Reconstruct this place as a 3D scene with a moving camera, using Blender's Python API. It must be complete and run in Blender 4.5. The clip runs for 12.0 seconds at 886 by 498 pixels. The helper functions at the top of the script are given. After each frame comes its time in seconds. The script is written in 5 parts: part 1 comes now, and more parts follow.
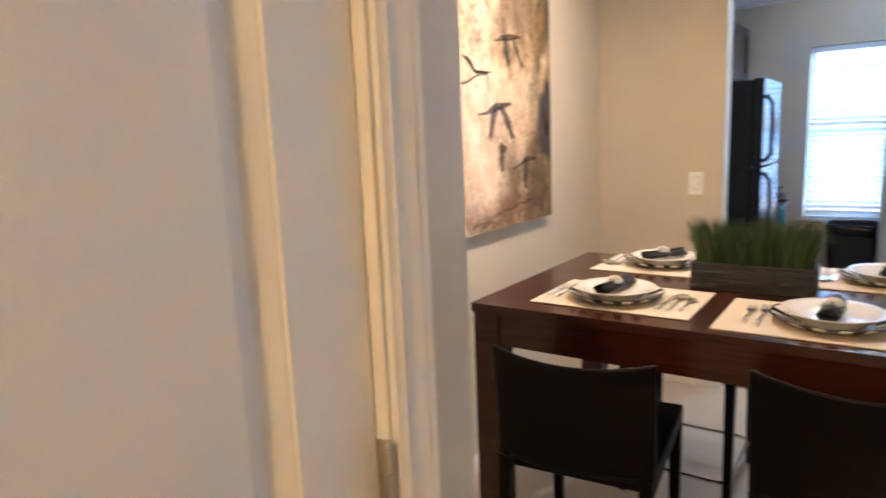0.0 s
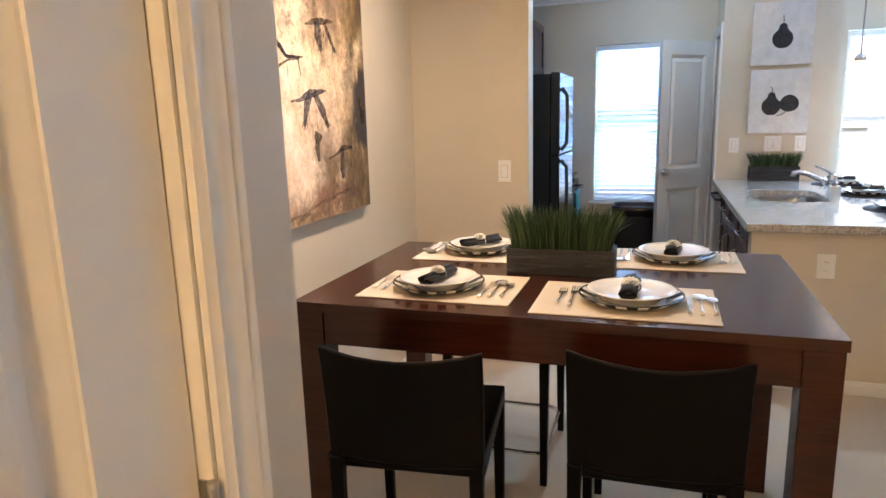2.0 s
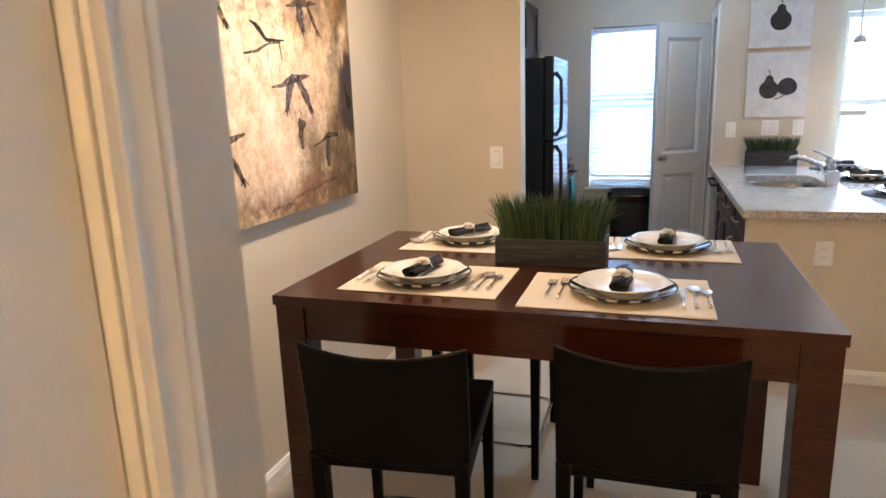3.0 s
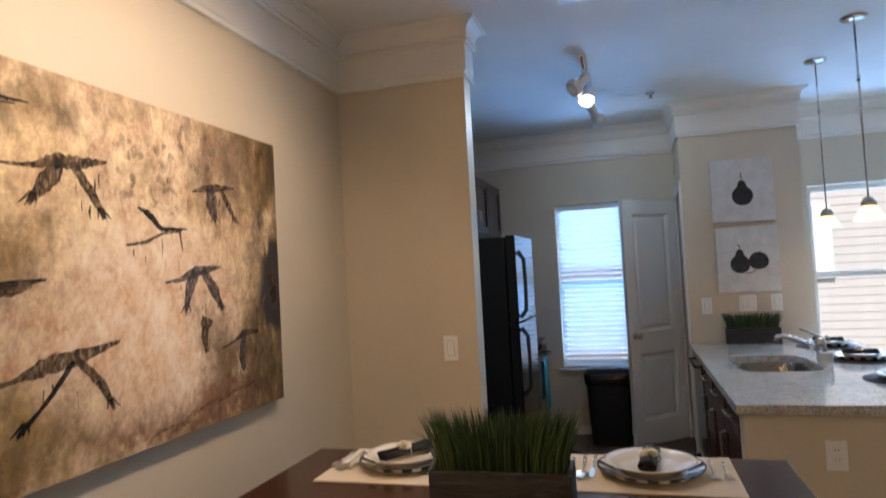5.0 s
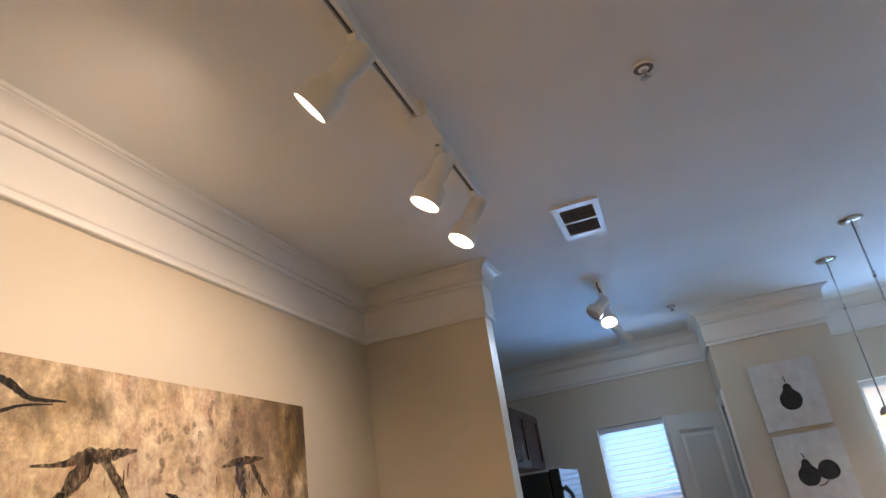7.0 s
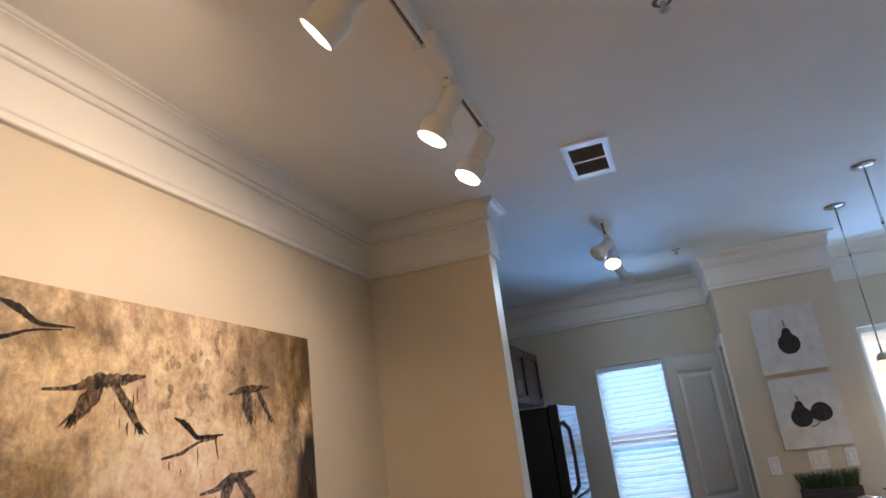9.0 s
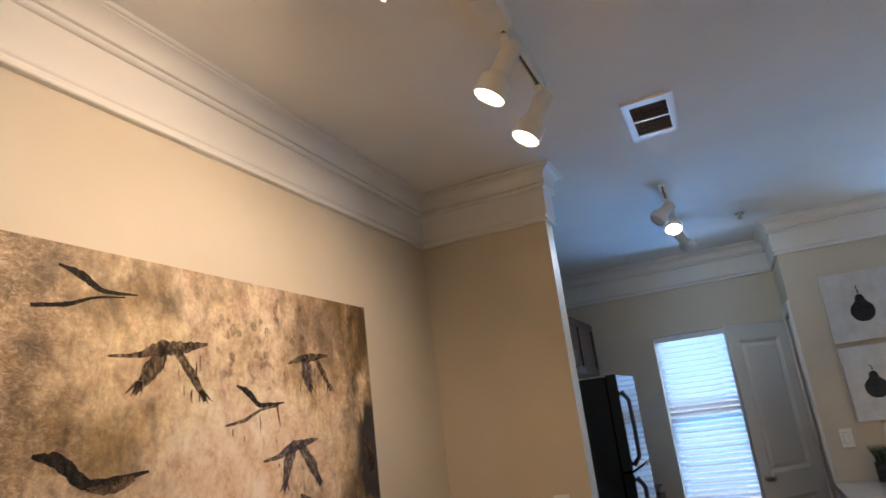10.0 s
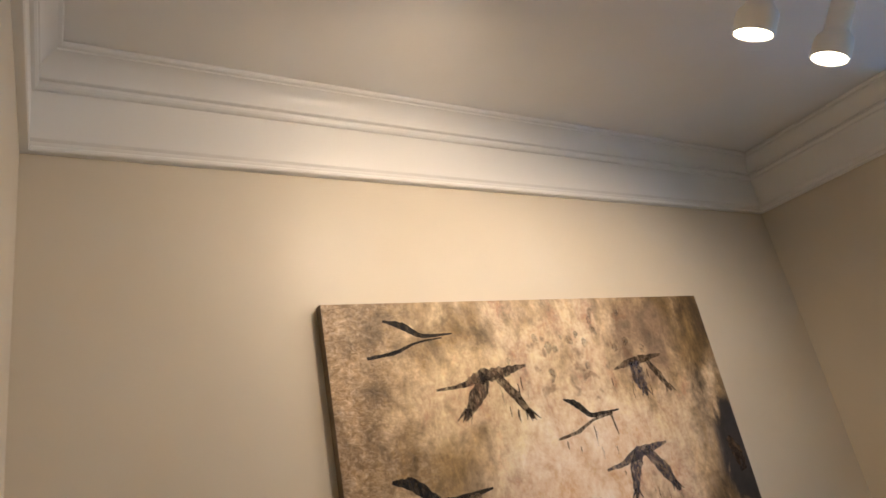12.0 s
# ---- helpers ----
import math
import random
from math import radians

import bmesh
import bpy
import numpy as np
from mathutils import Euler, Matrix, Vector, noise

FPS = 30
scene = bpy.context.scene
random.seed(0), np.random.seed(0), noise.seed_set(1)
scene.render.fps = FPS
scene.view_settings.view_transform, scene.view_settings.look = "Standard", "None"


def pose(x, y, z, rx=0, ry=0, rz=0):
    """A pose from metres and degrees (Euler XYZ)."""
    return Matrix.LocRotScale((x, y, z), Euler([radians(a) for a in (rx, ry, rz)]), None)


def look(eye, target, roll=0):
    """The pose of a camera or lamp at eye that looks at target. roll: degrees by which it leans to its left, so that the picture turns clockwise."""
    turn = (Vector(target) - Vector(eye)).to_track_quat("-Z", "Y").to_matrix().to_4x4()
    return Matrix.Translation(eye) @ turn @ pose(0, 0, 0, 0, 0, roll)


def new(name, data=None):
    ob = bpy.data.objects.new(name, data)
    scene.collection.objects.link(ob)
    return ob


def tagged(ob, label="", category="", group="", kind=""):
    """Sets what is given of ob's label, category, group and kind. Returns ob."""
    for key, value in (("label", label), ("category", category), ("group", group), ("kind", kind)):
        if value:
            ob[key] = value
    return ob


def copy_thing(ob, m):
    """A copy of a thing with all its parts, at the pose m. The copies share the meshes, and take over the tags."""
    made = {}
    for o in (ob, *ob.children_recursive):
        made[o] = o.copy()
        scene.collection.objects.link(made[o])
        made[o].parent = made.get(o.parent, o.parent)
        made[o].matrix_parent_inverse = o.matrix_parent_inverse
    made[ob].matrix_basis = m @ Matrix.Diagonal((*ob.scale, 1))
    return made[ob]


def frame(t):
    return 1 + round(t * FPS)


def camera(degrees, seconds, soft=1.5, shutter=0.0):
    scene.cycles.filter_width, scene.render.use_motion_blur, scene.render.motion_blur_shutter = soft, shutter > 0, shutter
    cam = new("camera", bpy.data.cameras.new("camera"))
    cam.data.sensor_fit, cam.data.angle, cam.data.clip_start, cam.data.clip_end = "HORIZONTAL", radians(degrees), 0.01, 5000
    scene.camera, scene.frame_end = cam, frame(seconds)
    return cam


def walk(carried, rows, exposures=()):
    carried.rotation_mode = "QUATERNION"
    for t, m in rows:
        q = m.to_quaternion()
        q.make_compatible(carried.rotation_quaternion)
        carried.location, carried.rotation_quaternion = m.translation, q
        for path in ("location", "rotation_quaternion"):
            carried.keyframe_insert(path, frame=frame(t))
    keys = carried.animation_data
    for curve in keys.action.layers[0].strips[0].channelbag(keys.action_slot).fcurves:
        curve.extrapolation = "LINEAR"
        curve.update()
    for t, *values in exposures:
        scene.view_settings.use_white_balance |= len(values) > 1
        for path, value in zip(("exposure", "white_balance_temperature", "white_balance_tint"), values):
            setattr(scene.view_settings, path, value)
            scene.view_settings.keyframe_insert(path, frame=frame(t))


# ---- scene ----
cam = camera(69.1, 12.0, shutter=0.4)
PATH = [
    (0, (1.4175, 0.5586, 1.4385), (0.2268, 2.2512, 1.0826), -2.4),
    (0.5, (1.4112, 0.567, 1.4532), (0.5712, 2.4507, 1.0595), -1.7),
    (1, (1.3923, 0.5849, 1.4511), (0.7088, 2.5252, 1.0269), -1.7),
    (1.5, (1.3807, 0.5943, 1.4522), (0.7423, 2.5515, 1.0364), -0.9),
    (2, (1.3723, 0.6027, 1.4501), (0.7161, 2.5526, 1.0301), -1.6),
    (2.3, (1.3734, 0.61, 1.449), (0.6836, 2.542, 1.0007), -1.8),
    (2.5, (1.3723, 0.6174, 1.449), (0.7067, 2.5536, 0.9839), -2.3),
    (4.3, (1.4417, 1.0343, 1.4511), (0.8138, 3.0093, 1.1161), -0.9),
    (4.5, (1.4238, 1.0794, 1.4679), (0.8169, 3.0744, 1.2222), -1.3),
    (4.6, (1.4343, 1.0888, 1.4753), (0.819, 3.0859, 1.2737), -1.9),
    (4.8, (1.4112, 1.1214, 1.5005), (0.8085, 3.1332, 1.4689), -2.7),
    (5, (1.4196, 1.1351, 1.5005), (0.8348, 3.15, 1.5876), -3.1),
    (5.5, (1.4238, 1.1456, 1.5446), (0.8547, 3.1216, 1.9708), -5.0),
    (6, (1.449, 1.1266, 1.5624), (0.8778, 3.045, 2.1976), -8.2),
    (6.2, (1.4501, 1.1161, 1.5677), (0.8736, 2.9999, 2.2932), -8.4),
    (6.5, (1.4532, 1.114, 1.574), (0.8914, 2.9705, 2.3803), -9.0),
    (8.5, (1.4532, 1.1319, 1.5687), (0.8789, 3.0324, 2.2523), -8.8),
    (9, (1.4406, 1.1287, 1.5677), (0.8201, 3.0376, 2.185), -7.4),
    (9.5, (1.4133, 1.1487, 1.5645), (0.7256, 3.0482, 2.1378), -7.0),
    (10, (1.3776, 1.1823, 1.5635), (0.5985, 3.0513, 2.1168), -7.1),
    (10.2, (1.3723, 1.1907, 1.5404), (0.5376, 3.0334, 2.1042), -7.6),
    (10.5, (1.3786, 1.2169, 1.5624), (0.2971, 2.9348, 2.101), -8.4),
    (10.8, (1.4217, 1.2537, 1.5551), (0.0882, 2.7615, 2.1525), -9.5),
    (11, (1.4501, 1.2915, 1.5603), (-0.0273, 2.6586, 2.1577), -9.4),
    (11.2, (1.5162, 1.3219, 1.5624), (-0.0882, 2.4917, 2.2449), -9.9),
    (11.5, (1.5509, 1.3335, 1.5677), (-0.0966, 2.3929, 2.3257), -11.1),
    (12, (1.5802, 1.3535, 1.5708), (-0.0651, 2.4434, 2.2869), -11.3),
]
EXPOSURES = [(0, 1.4, 6000, 16), (0.8, 1.5, 5900, 15), (1.6, 1.48, 5900, 15), (2.1, 1.4, 6200, 16), (2.6, 1.4, 6200, 16), (4.4, 0.9, 6250, 16), (5.2, 0.25, 6300, 17), (9.8, 0.12, 6400, 16), (10.8, 0.02, 6900, 14), (11.4, 0.15, 6300, 12), (12, 0.18, 5900, 11)]
walk(cam, [(t, look(eye, target, roll)) for t, eye, target, roll in PATH], EXPOSURES)

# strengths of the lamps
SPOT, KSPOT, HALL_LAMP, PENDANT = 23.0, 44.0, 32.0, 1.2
KITCHEN_DAY, BREAKFAST_DAY = 95.0, 65.0
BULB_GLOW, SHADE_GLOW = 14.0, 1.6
SKY_DAY = 360.0

# ---- world, sun, large lights ----
world = bpy.data.worlds.new("world")
scene.world = world
world.use_nodes = True
wn = world.node_tree.nodes
sky = wn.new("ShaderNodeTexSky")
sky.sky_type = "NISHITA"
sky.sun_disc = False
sky.sun_elevation = radians(38)
sky.sun_rotation = radians(200)
world.node_tree.links.new(sky.outputs["Color"], wn["Background"].inputs["Color"])
wn["Background"].inputs["Strength"].default_value = 0.08


def lamp(name, kind, m, power, colour, **more):
    data = bpy.data.lights.new(name, kind)
    data.energy, data.color = power, colour
    for key, value in more.items():
        if key == "size":
            data.shape, data.size, data.size_y = "RECTANGLE", value[0], value[1]
        elif key == "radius":
            data.shadow_soft_size = value
        elif key == "cone":
            data.spot_size, data.spot_blend = radians(value), 0.9 if value < 170 else 0.3
        elif key == "angle":
            data.angle = radians(value)
    ob = new(name, data)
    ob.matrix_world = m
    return ob


WARM = (1.0, 0.75, 0.51)
DAY = (0.18, 0.48, 1.0)
lamp("sun", "SUN", look((0, -6, 9), (0.5, 0, 0)), 4.5, (1.0, 0.95, 0.88), angle=0.5)
# daylight standing in the openings, outside the blinds
lamp("daylight_kitchen", "AREA", look((1.055, 8.0, 0.0), (1.055, 6.8, 1.65)), KITCHEN_DAY, DAY, size=(1.3, 0.9))
lamp("daylight_breakfast", "AREA", look((3.9, 8.0, 0.0), (3.9, 6.8, 1.65)), BREAKFAST_DAY, DAY, size=(2.6, 0.9))
lamp("daylight_sky", "AREA", look((4.3, 8.7, 3.0), (3.3, 5.0, 0.9)), SKY_DAY, (0.50, 0.72, 1.0), size=(2.6, 0.9))

# ---- materials ----


class Mat:
    """A node material: principled, with helpers for noise, ramps and bump."""

    def __init__(self, name, colour=(0.5, 0.5, 0.5), rough=0.5, metal=0.0):
        self.m = bpy.data.materials.new(name)
        self.m.use_nodes = True
        self.n, self.l = self.m.node_tree.nodes, self.m.node_tree.links
        self.b = self.n["Principled BSDF"]
        self.b.inputs["Base Color"].default_value = (*colour, 1)
        self.b.inputs["Roughness"].default_value = rough
        self.b.inputs["Metallic"].default_value = metal
        self.c = self.n.new("ShaderNodeTexCoord").outputs["Object"]

    def mapped(self, scale):
        mp = self.n.new("ShaderNodeMapping")
        mp.inputs["Scale"].default_value = scale
        self.l.new(self.c, mp.inputs["Vector"])
        return mp.outputs["Vector"]

    def noise(self, scale, detail=4.0, rough=0.55, stretch=None, distort=0.0):
        t = self.n.new("ShaderNodeTexNoise")
        t.inputs["Scale"].default_value, t.inputs["Detail"].default_value = scale, detail
        t.inputs["Roughness"].default_value, t.inputs["Distortion"].default_value = rough, distort
        self.l.new(self.mapped(stretch) if stretch else self.c, t.inputs["Vector"])
        return t.outputs["Fac"]

    def ramp(self, fac, *stops):
        r = self.n.new("ShaderNodeValToRGB")
        e = r.color_ramp.elements
        while len(e) < len(stops):
            e.new(0.5)
        for k, (at, col) in enumerate(stops):
            e[k].position = at
            e[k].color = (*col, 1)
        self.l.new(fac, r.inputs["Fac"])
        return r.outputs["Color"]

    def mix(self, fac, a, b, how="MIX"):
        x = self.n.new("ShaderNodeMix")
        x.data_type, x.blend_type = "RGBA", how
        for k, v in ((0, fac), (6, a), (7, b)):
            if isinstance(v, (int, float)):
                x.inputs[k].default_value = v
            elif isinstance(v, tuple):
                x.inputs[k].default_value = (*v, 1)
            else:
                self.l.new(v, x.inputs[k])
        return x.outputs[2]

    def math(self, how, a, b=0.0):
        x = self.n.new("ShaderNodeMath")
        x.operation = how
        for k, v in enumerate((a, b)):
            if isinstance(v, (int, float)):
                x.inputs[k].default_value = v
            else:
                self.l.new(v, x.inputs[k])
        return x.outputs[0]

    def colour(self, out):
        self.l.new(out, self.b.inputs["Base Color"])
        return self

    def rough(self, out, low, high):
        r = self.n.new("ShaderNodeMapRange")
        r.inputs["To Min"].default_value, r.inputs["To Max"].default_value = low, high
        self.l.new(out, r.inputs["Value"])
        self.l.new(r.outputs["Result"], self.b.inputs["Roughness"])
        return self

    def bump(self, out, strength=0.2, distance=0.002):
        b = self.n.new("ShaderNodeBump")
        b.inputs["Strength"].default_value, b.inputs["Distance"].default_value = strength, distance
        self.l.new(out, b.inputs["Height"])
        self.l.new(b.outputs["Normal"], self.b.inputs["Normal"])
        return self

    def set(self, **values):
        for key, value in values.items():
            self.b.inputs[key.replace("_", " ")].default_value = value
        return self

    def random(self):
        return self.n.new("ShaderNodeObjectInfo").outputs["Random"]


def glow(name, colour, strength):
    mt = Mat(name, colour, 0.4)
    mt.b.inputs["Emission Color"].default_value = (*colour, 1)
    mt.b.inputs["Emission Strength"].default_value = strength
    return mt.m


def paint(name, colour, rough, peel=0.12, spread=0.04):
    mt = Mat(name, colour, rough)
    lo = tuple(c * (1 - spread) for c in colour)
    hi = tuple(min(1, c * (1 + spread)) for c in colour)
    mt.colour(mt.ramp(mt.noise(1.7, 3), (0.3, lo), (0.7, hi)))
    mt.rough(mt.noise(5, 3), rough - 0.07, rough + 0.07)
    mt.bump(mt.noise(240, 2), peel, 0.0012)
    return mt.m


WALL = paint("wall_paint", (0.65, 0.575, 0.455), 0.47)
CEILING = paint("ceiling_paint", (0.82, 0.80, 0.765), 0.8, 0.2)
TRIM = paint("trim_paint", (0.82, 0.80, 0.76), 0.34, 0.03, 0.015)
DOOR = paint("door_paint", (0.78, 0.76, 0.72), 0.38, 0.06, 0.02)
BLIND = paint("blind_white", (0.82, 0.83, 0.84), 0.45, 0.02, 0.02)
LAMPWHITE = paint("lamp_enamel", (0.80, 0.79, 0.76), 0.35, 0.02, 0.02)
PLASTIC = paint("white_plastic", (0.88, 0.87, 0.84), 0.3, 0.02, 0.01)
OUTER = paint("pale_siding", (0.62, 0.60, 0.57), 0.8)

mt = Mat("carpet", rough=0.95)
big, fine = mt.noise(3.5, 5), mt.noise(420, 2)
mt.colour(mt.mix(0.45, mt.ramp(big, (0.3, (0.52, 0.44, 0.33)), (0.7, (0.66, 0.57, 0.44))), mt.ramp(fine, (0.3, (0.42, 0.35, 0.26)), (0.7, (0.70, 0.61, 0.48)))))
mt.bump(fine, 0.9, 0.006)
CARPET = mt.set(Sheen_Weight=0.3).m

mt = Mat("dark_cherry_wood", rough=0.25)
grain = mt.noise(9, 6, 0.6, (0.5, 9, 9), 0.6)
mt.colour(mt.mix(mt.noise(1.6, 3), mt.ramp(grain, (0.3, (0.023, 0.0060, 0.0034)), (0.7, (0.060, 0.0155, 0.0078))), (0.038, 0.0098, 0.0052)))
mt.rough(mt.noise(7, 5), 0.16, 0.30)
CHERRY = mt.bump(grain, 0.05, 0.001).set(Coat_Weight=0.2, Coat_Roughness=0.12, Specular_IOR_Level=0.35).m

mt = Mat("cabinet_wood", rough=0.35)
grain = mt.noise(8, 6, 0.6, (9, 9, 0.6), 0.5)
mt.colour(mt.ramp(grain, (0.3, (0.035, 0.012, 0.008)), (0.7, (0.085, 0.03, 0.02))))
CABINET = mt.bump(grain, 0.06, 0.001).m

mt = Mat("floor_wood", rough=0.4)
grain = mt.noise(10, 6, 0.6, (9, 0.7, 9), 0.5)
mt.colour(mt.mix(mt.random(), mt.ramp(grain, (0.3, (0.05, 0.025, 0.014)), (0.7, (0.12, 0.06, 0.03))), (0.09, 0.045, 0.025)))
PLANK = mt.bump(grain, 0.1, 0.001).m

mt = Mat("black_leather", rough=0.42)
cell = mt.n.new("ShaderNodeTexVoronoi")
cell.inputs["Scale"].default_value = 420
mt.l.new(mt.c, cell.inputs["Vector"])
mt.colour(mt.ramp(mt.noise(6, 4), (0.3, (0.0016, 0.0014, 0.0015)), (0.7, (0.0034, 0.0030, 0.0031))))
mt.rough(mt.noise(9, 4), 0.33, 0.5)
LEATHER = mt.bump(cell.outputs["Distance"], 0.25, 0.0008).set(Specular_IOR_Level=0.12).m

mt = Mat("granite", rough=0.12)
speck = mt.noise(95, 6, 0.75)
blot = mt.noise(16, 5, 0.65)
base = mt.ramp(blot, (0.32, (0.24, 0.22, 0.20)), (0.5, (0.46, 0.44, 0.41)), (0.7, (0.62, 0.60, 0.57)))
GRANITE = mt.colour(mt.mix(0.55, base, mt.ramp(speck, (0.36, (0.04, 0.035, 0.03)), (0.46, (0.40, 0.36, 0.31)), (0.62, (0.82, 0.80, 0.76))))).set(Coat_Weight=0.3).m

mt = Mat("black_enamel", (0.008, 0.008, 0.009), 0.14)
BLACKGLOSS = mt.bump(mt.noise(150, 2), 0.06, 0.0008).set(Specular_IOR_Level=0.3).m
mt = Mat("black_plastic", (0.012, 0.012, 0.014), 0.45)
BLACKPLASTIC = mt.rough(mt.noise(12, 4), 0.35, 0.55).bump(mt.noise(300, 2), 0.1, 0.0006).m
mt = Mat("chrome", (0.62, 0.62, 0.63), 0.08, 1.0)
CHROME = mt.rough(mt.noise(14, 3), 0.05, 0.14).m
mt = Mat("brushed_nickel", (0.55, 0.52, 0.47), 0.3, 1.0)
NICKEL = mt.rough(mt.noise(30, 3, 0.5, (1, 1, 12)), 0.22, 0.38).m
mt = Mat("cutlery_silver", (0.80, 0.77, 0.71), 0.24, 1.0)
SILVER = mt.rough(mt.noise(60, 3), 0.18, 0.32).m
mt = Mat("stainless_steel", (0.25, 0.247, 0.24), 0.28, 1.0)
STEEL = mt.rough(mt.noise(40, 3, 0.5, (12, 1, 1)), 0.2, 0.36).m
mt = Mat("white_china", (0.80, 0.77, 0.70), 0.12)
CHINA = mt.rough(mt.noise(9, 2), 0.08, 0.18).set(Coat_Weight=0.3).m
mt = Mat("black_glaze", (0.012, 0.012, 0.016), 0.12)
GLAZE = mt.rough(mt.noise(9, 2), 0.08, 0.2).m
mt = Mat("placemat_cloth", rough=0.9)
weave = mt.noise(520, 2, 0.5, (1, 0.4, 1))
mt.colour(mt.mix(0.2, mt.ramp(mt.noise(7, 4), (0.3, (0.62, 0.54, 0.42)), (0.7, (0.70, 0.62, 0.50))), mt.ramp(weave, (0.35, (0.48, 0.41, 0.30)), (0.65, (0.72, 0.64, 0.50)))))
MATCLOTH = mt.bump(weave, 0.5, 0.001).m
mt = Mat("napkin_cloth", rough=0.85)
mt.colour(mt.ramp(mt.noise(60, 3), (0.3, (0.012, 0.012, 0.014)), (0.7, (0.03, 0.03, 0.034))))
NAPKIN = mt.bump(mt.noise(500, 2), 0.3, 0.0008).m
PETAL = Mat("flower_white", (0.78, 0.74, 0.64), 0.6).m
mt = Mat("weathered_black_wood", rough=0.7)
grain = mt.noise(14, 6, 0.7, (0.6, 9, 9), 0.8)
mt.colour(mt.ramp(grain, (0.42, (0.012, 0.012, 0.014)), (0.62, (0.05, 0.05, 0.055)), (0.8, (0.12, 0.12, 0.125))))
PLANTER = mt.bump(grain, 0.5, 0.002).m
mt = Mat("grass_blade", rough=0.5)
rnd = mt.n.new("ShaderNodeNewGeometry").outputs["Random Per Island"]
mt.colour(mt.ramp(rnd, (0.0, (0.010, 0.030, 0.010)), (0.55, (0.028, 0.070, 0.020)), (1.0, (0.11, 0.16, 0.06))))
GRASS = mt.m
mt = Mat("art_canvas_white", rough=0.75)
mt.colour(mt.ramp(mt.noise(14, 5), (0.3, (0.60, 0.58, 0.55)), (0.7, (0.74, 0.72, 0.69))))
ARTWHITE = mt.bump(mt.noise(350, 2), 0.2, 0.001).m
mt = Mat("charcoal_paint", rough=0.7)
mt.colour(mt.ramp(mt.noise(26, 5), (0.3, (0.008, 0.008, 0.010)), (0.75, (0.038, 0.038, 0.042))))
CHARCOAL = mt.m
mt = Mat("teal_towel", rough=0.95)
mt.colour(mt.ramp(mt.noise(60, 3), (0.3, (0.06, 0.33, 0.40)), (0.7, (0.12, 0.46, 0.54))))
TOWEL = mt.bump(mt.noise(350, 2), 0.6, 0.002).m
# Grille and track-slot brown; also painted shade of rocker gaps and sprinkler rings
mt = Mat("dark_tone", rough=0.8)
DARKTONE = mt.colour(mt.ramp(mt.noise(60, 3), (0.3, (0.10, 0.09, 0.08)), (0.7, (0.18, 0.155, 0.13)))).m
mt = Mat("clear_glass", (1, 1, 1), 0.0)
GLASS = mt.set(Transmission_Weight=1.0, IOR=1.03).m
mt = Mat("soap_bottle", (0.85, 0.88, 0.88), 0.1)
SOAP = mt.set(Transmission_Weight=0.55, IOR=1.3).m
mt = Mat("grey_metal_paint", rough=0.4)
GREY = mt.colour(mt.ramp(mt.noise(8, 3), (0.3, (0.24, 0.25, 0.26)), (0.7, (0.30, 0.31, 0.32)))).m
mt = Mat("lawn", rough=0.95)
LAWN = mt.colour(mt.ramp(mt.noise(0.6, 6), (0.3, (0.07, 0.085, 0.03)), (0.7, (0.16, 0.15, 0.07)))).m
BULB = glow("lit_bulb", (1.0, 0.80, 0.52), BULB_GLOW)
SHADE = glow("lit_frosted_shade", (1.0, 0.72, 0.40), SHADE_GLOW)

# the painted ground of the large canvas: cream and rose washes, ochre and olive scumbles, an umber end, drips and leaf blots
mt = Mat("painted_canvas", rough=0.5)
sep = mt.n.new("ShaderNodeSeparateXYZ")
mt.l.new(mt.c, sep.inputs[0])
u, v = sep.outputs["Y"], sep.outputs["Z"]


def clamp01(x):
    return mt.math("MAXIMUM", mt.math("MINIMUM", x, 1.0), 0.0)


def blob(cu, cv, ru, rv):
    """1 in the middle of an oval on the canvas, 0 from its rim on."""
    a = mt.math("POWER", mt.math("ABSOLUTE", mt.math("DIVIDE", mt.math("SUBTRACT", u, cu), ru)), 2.0)
    b = mt.math("POWER", mt.math("ABSOLUTE", mt.math("DIVIDE", mt.math("SUBTRACT", v, cv), rv)), 2.0)
    return clamp01(mt.math("SUBTRACT", 1.0, mt.math("ADD", a, b)))


def broken(mask, texture, amount, edge=0.12):
    """A mask broken up by a texture: paint dragged over the ground."""
    x = mt.math("ADD", mt.math("MULTIPLY", mask, amount), mt.math("MULTIPLY", mt.math("SUBTRACT", texture, 0.5), 2.2))
    return mt.math("MULTIPLY", mt.ramp(x, (0.22 - edge, (0, 0, 0)), (0.22 + edge, (1, 1, 1))), mt.math("MINIMUM", mt.math("MULTIPLY", mask, 2.5), 1.0))


wash = mt.noise(3.0, 5, 0.6, (1, 1, 0.8), 0.4)
cloud = mt.noise(4.4, 8, 0.64, (1, 1, 0.85), 0.3)
fleck = mt.noise(10, 6, 0.58, None, 0.4)
drag = mt.noise(9, 8, 0.68, (1, 1.2, 0.50), 0.4)
grit = mt.noise(60, 6, 0.75)
crack = mt.noise(55, 6, 0.8, (1, 0.7, 1.2), 1.2)


def lay(mask, texture, amount, strength, colour, edge=0.12):
    """One more layer of paint, dragged over what is there."""
    return mt.mix(mt.math("MULTIPLY", broken(mask, texture, amount, edge), strength), ground, colour)


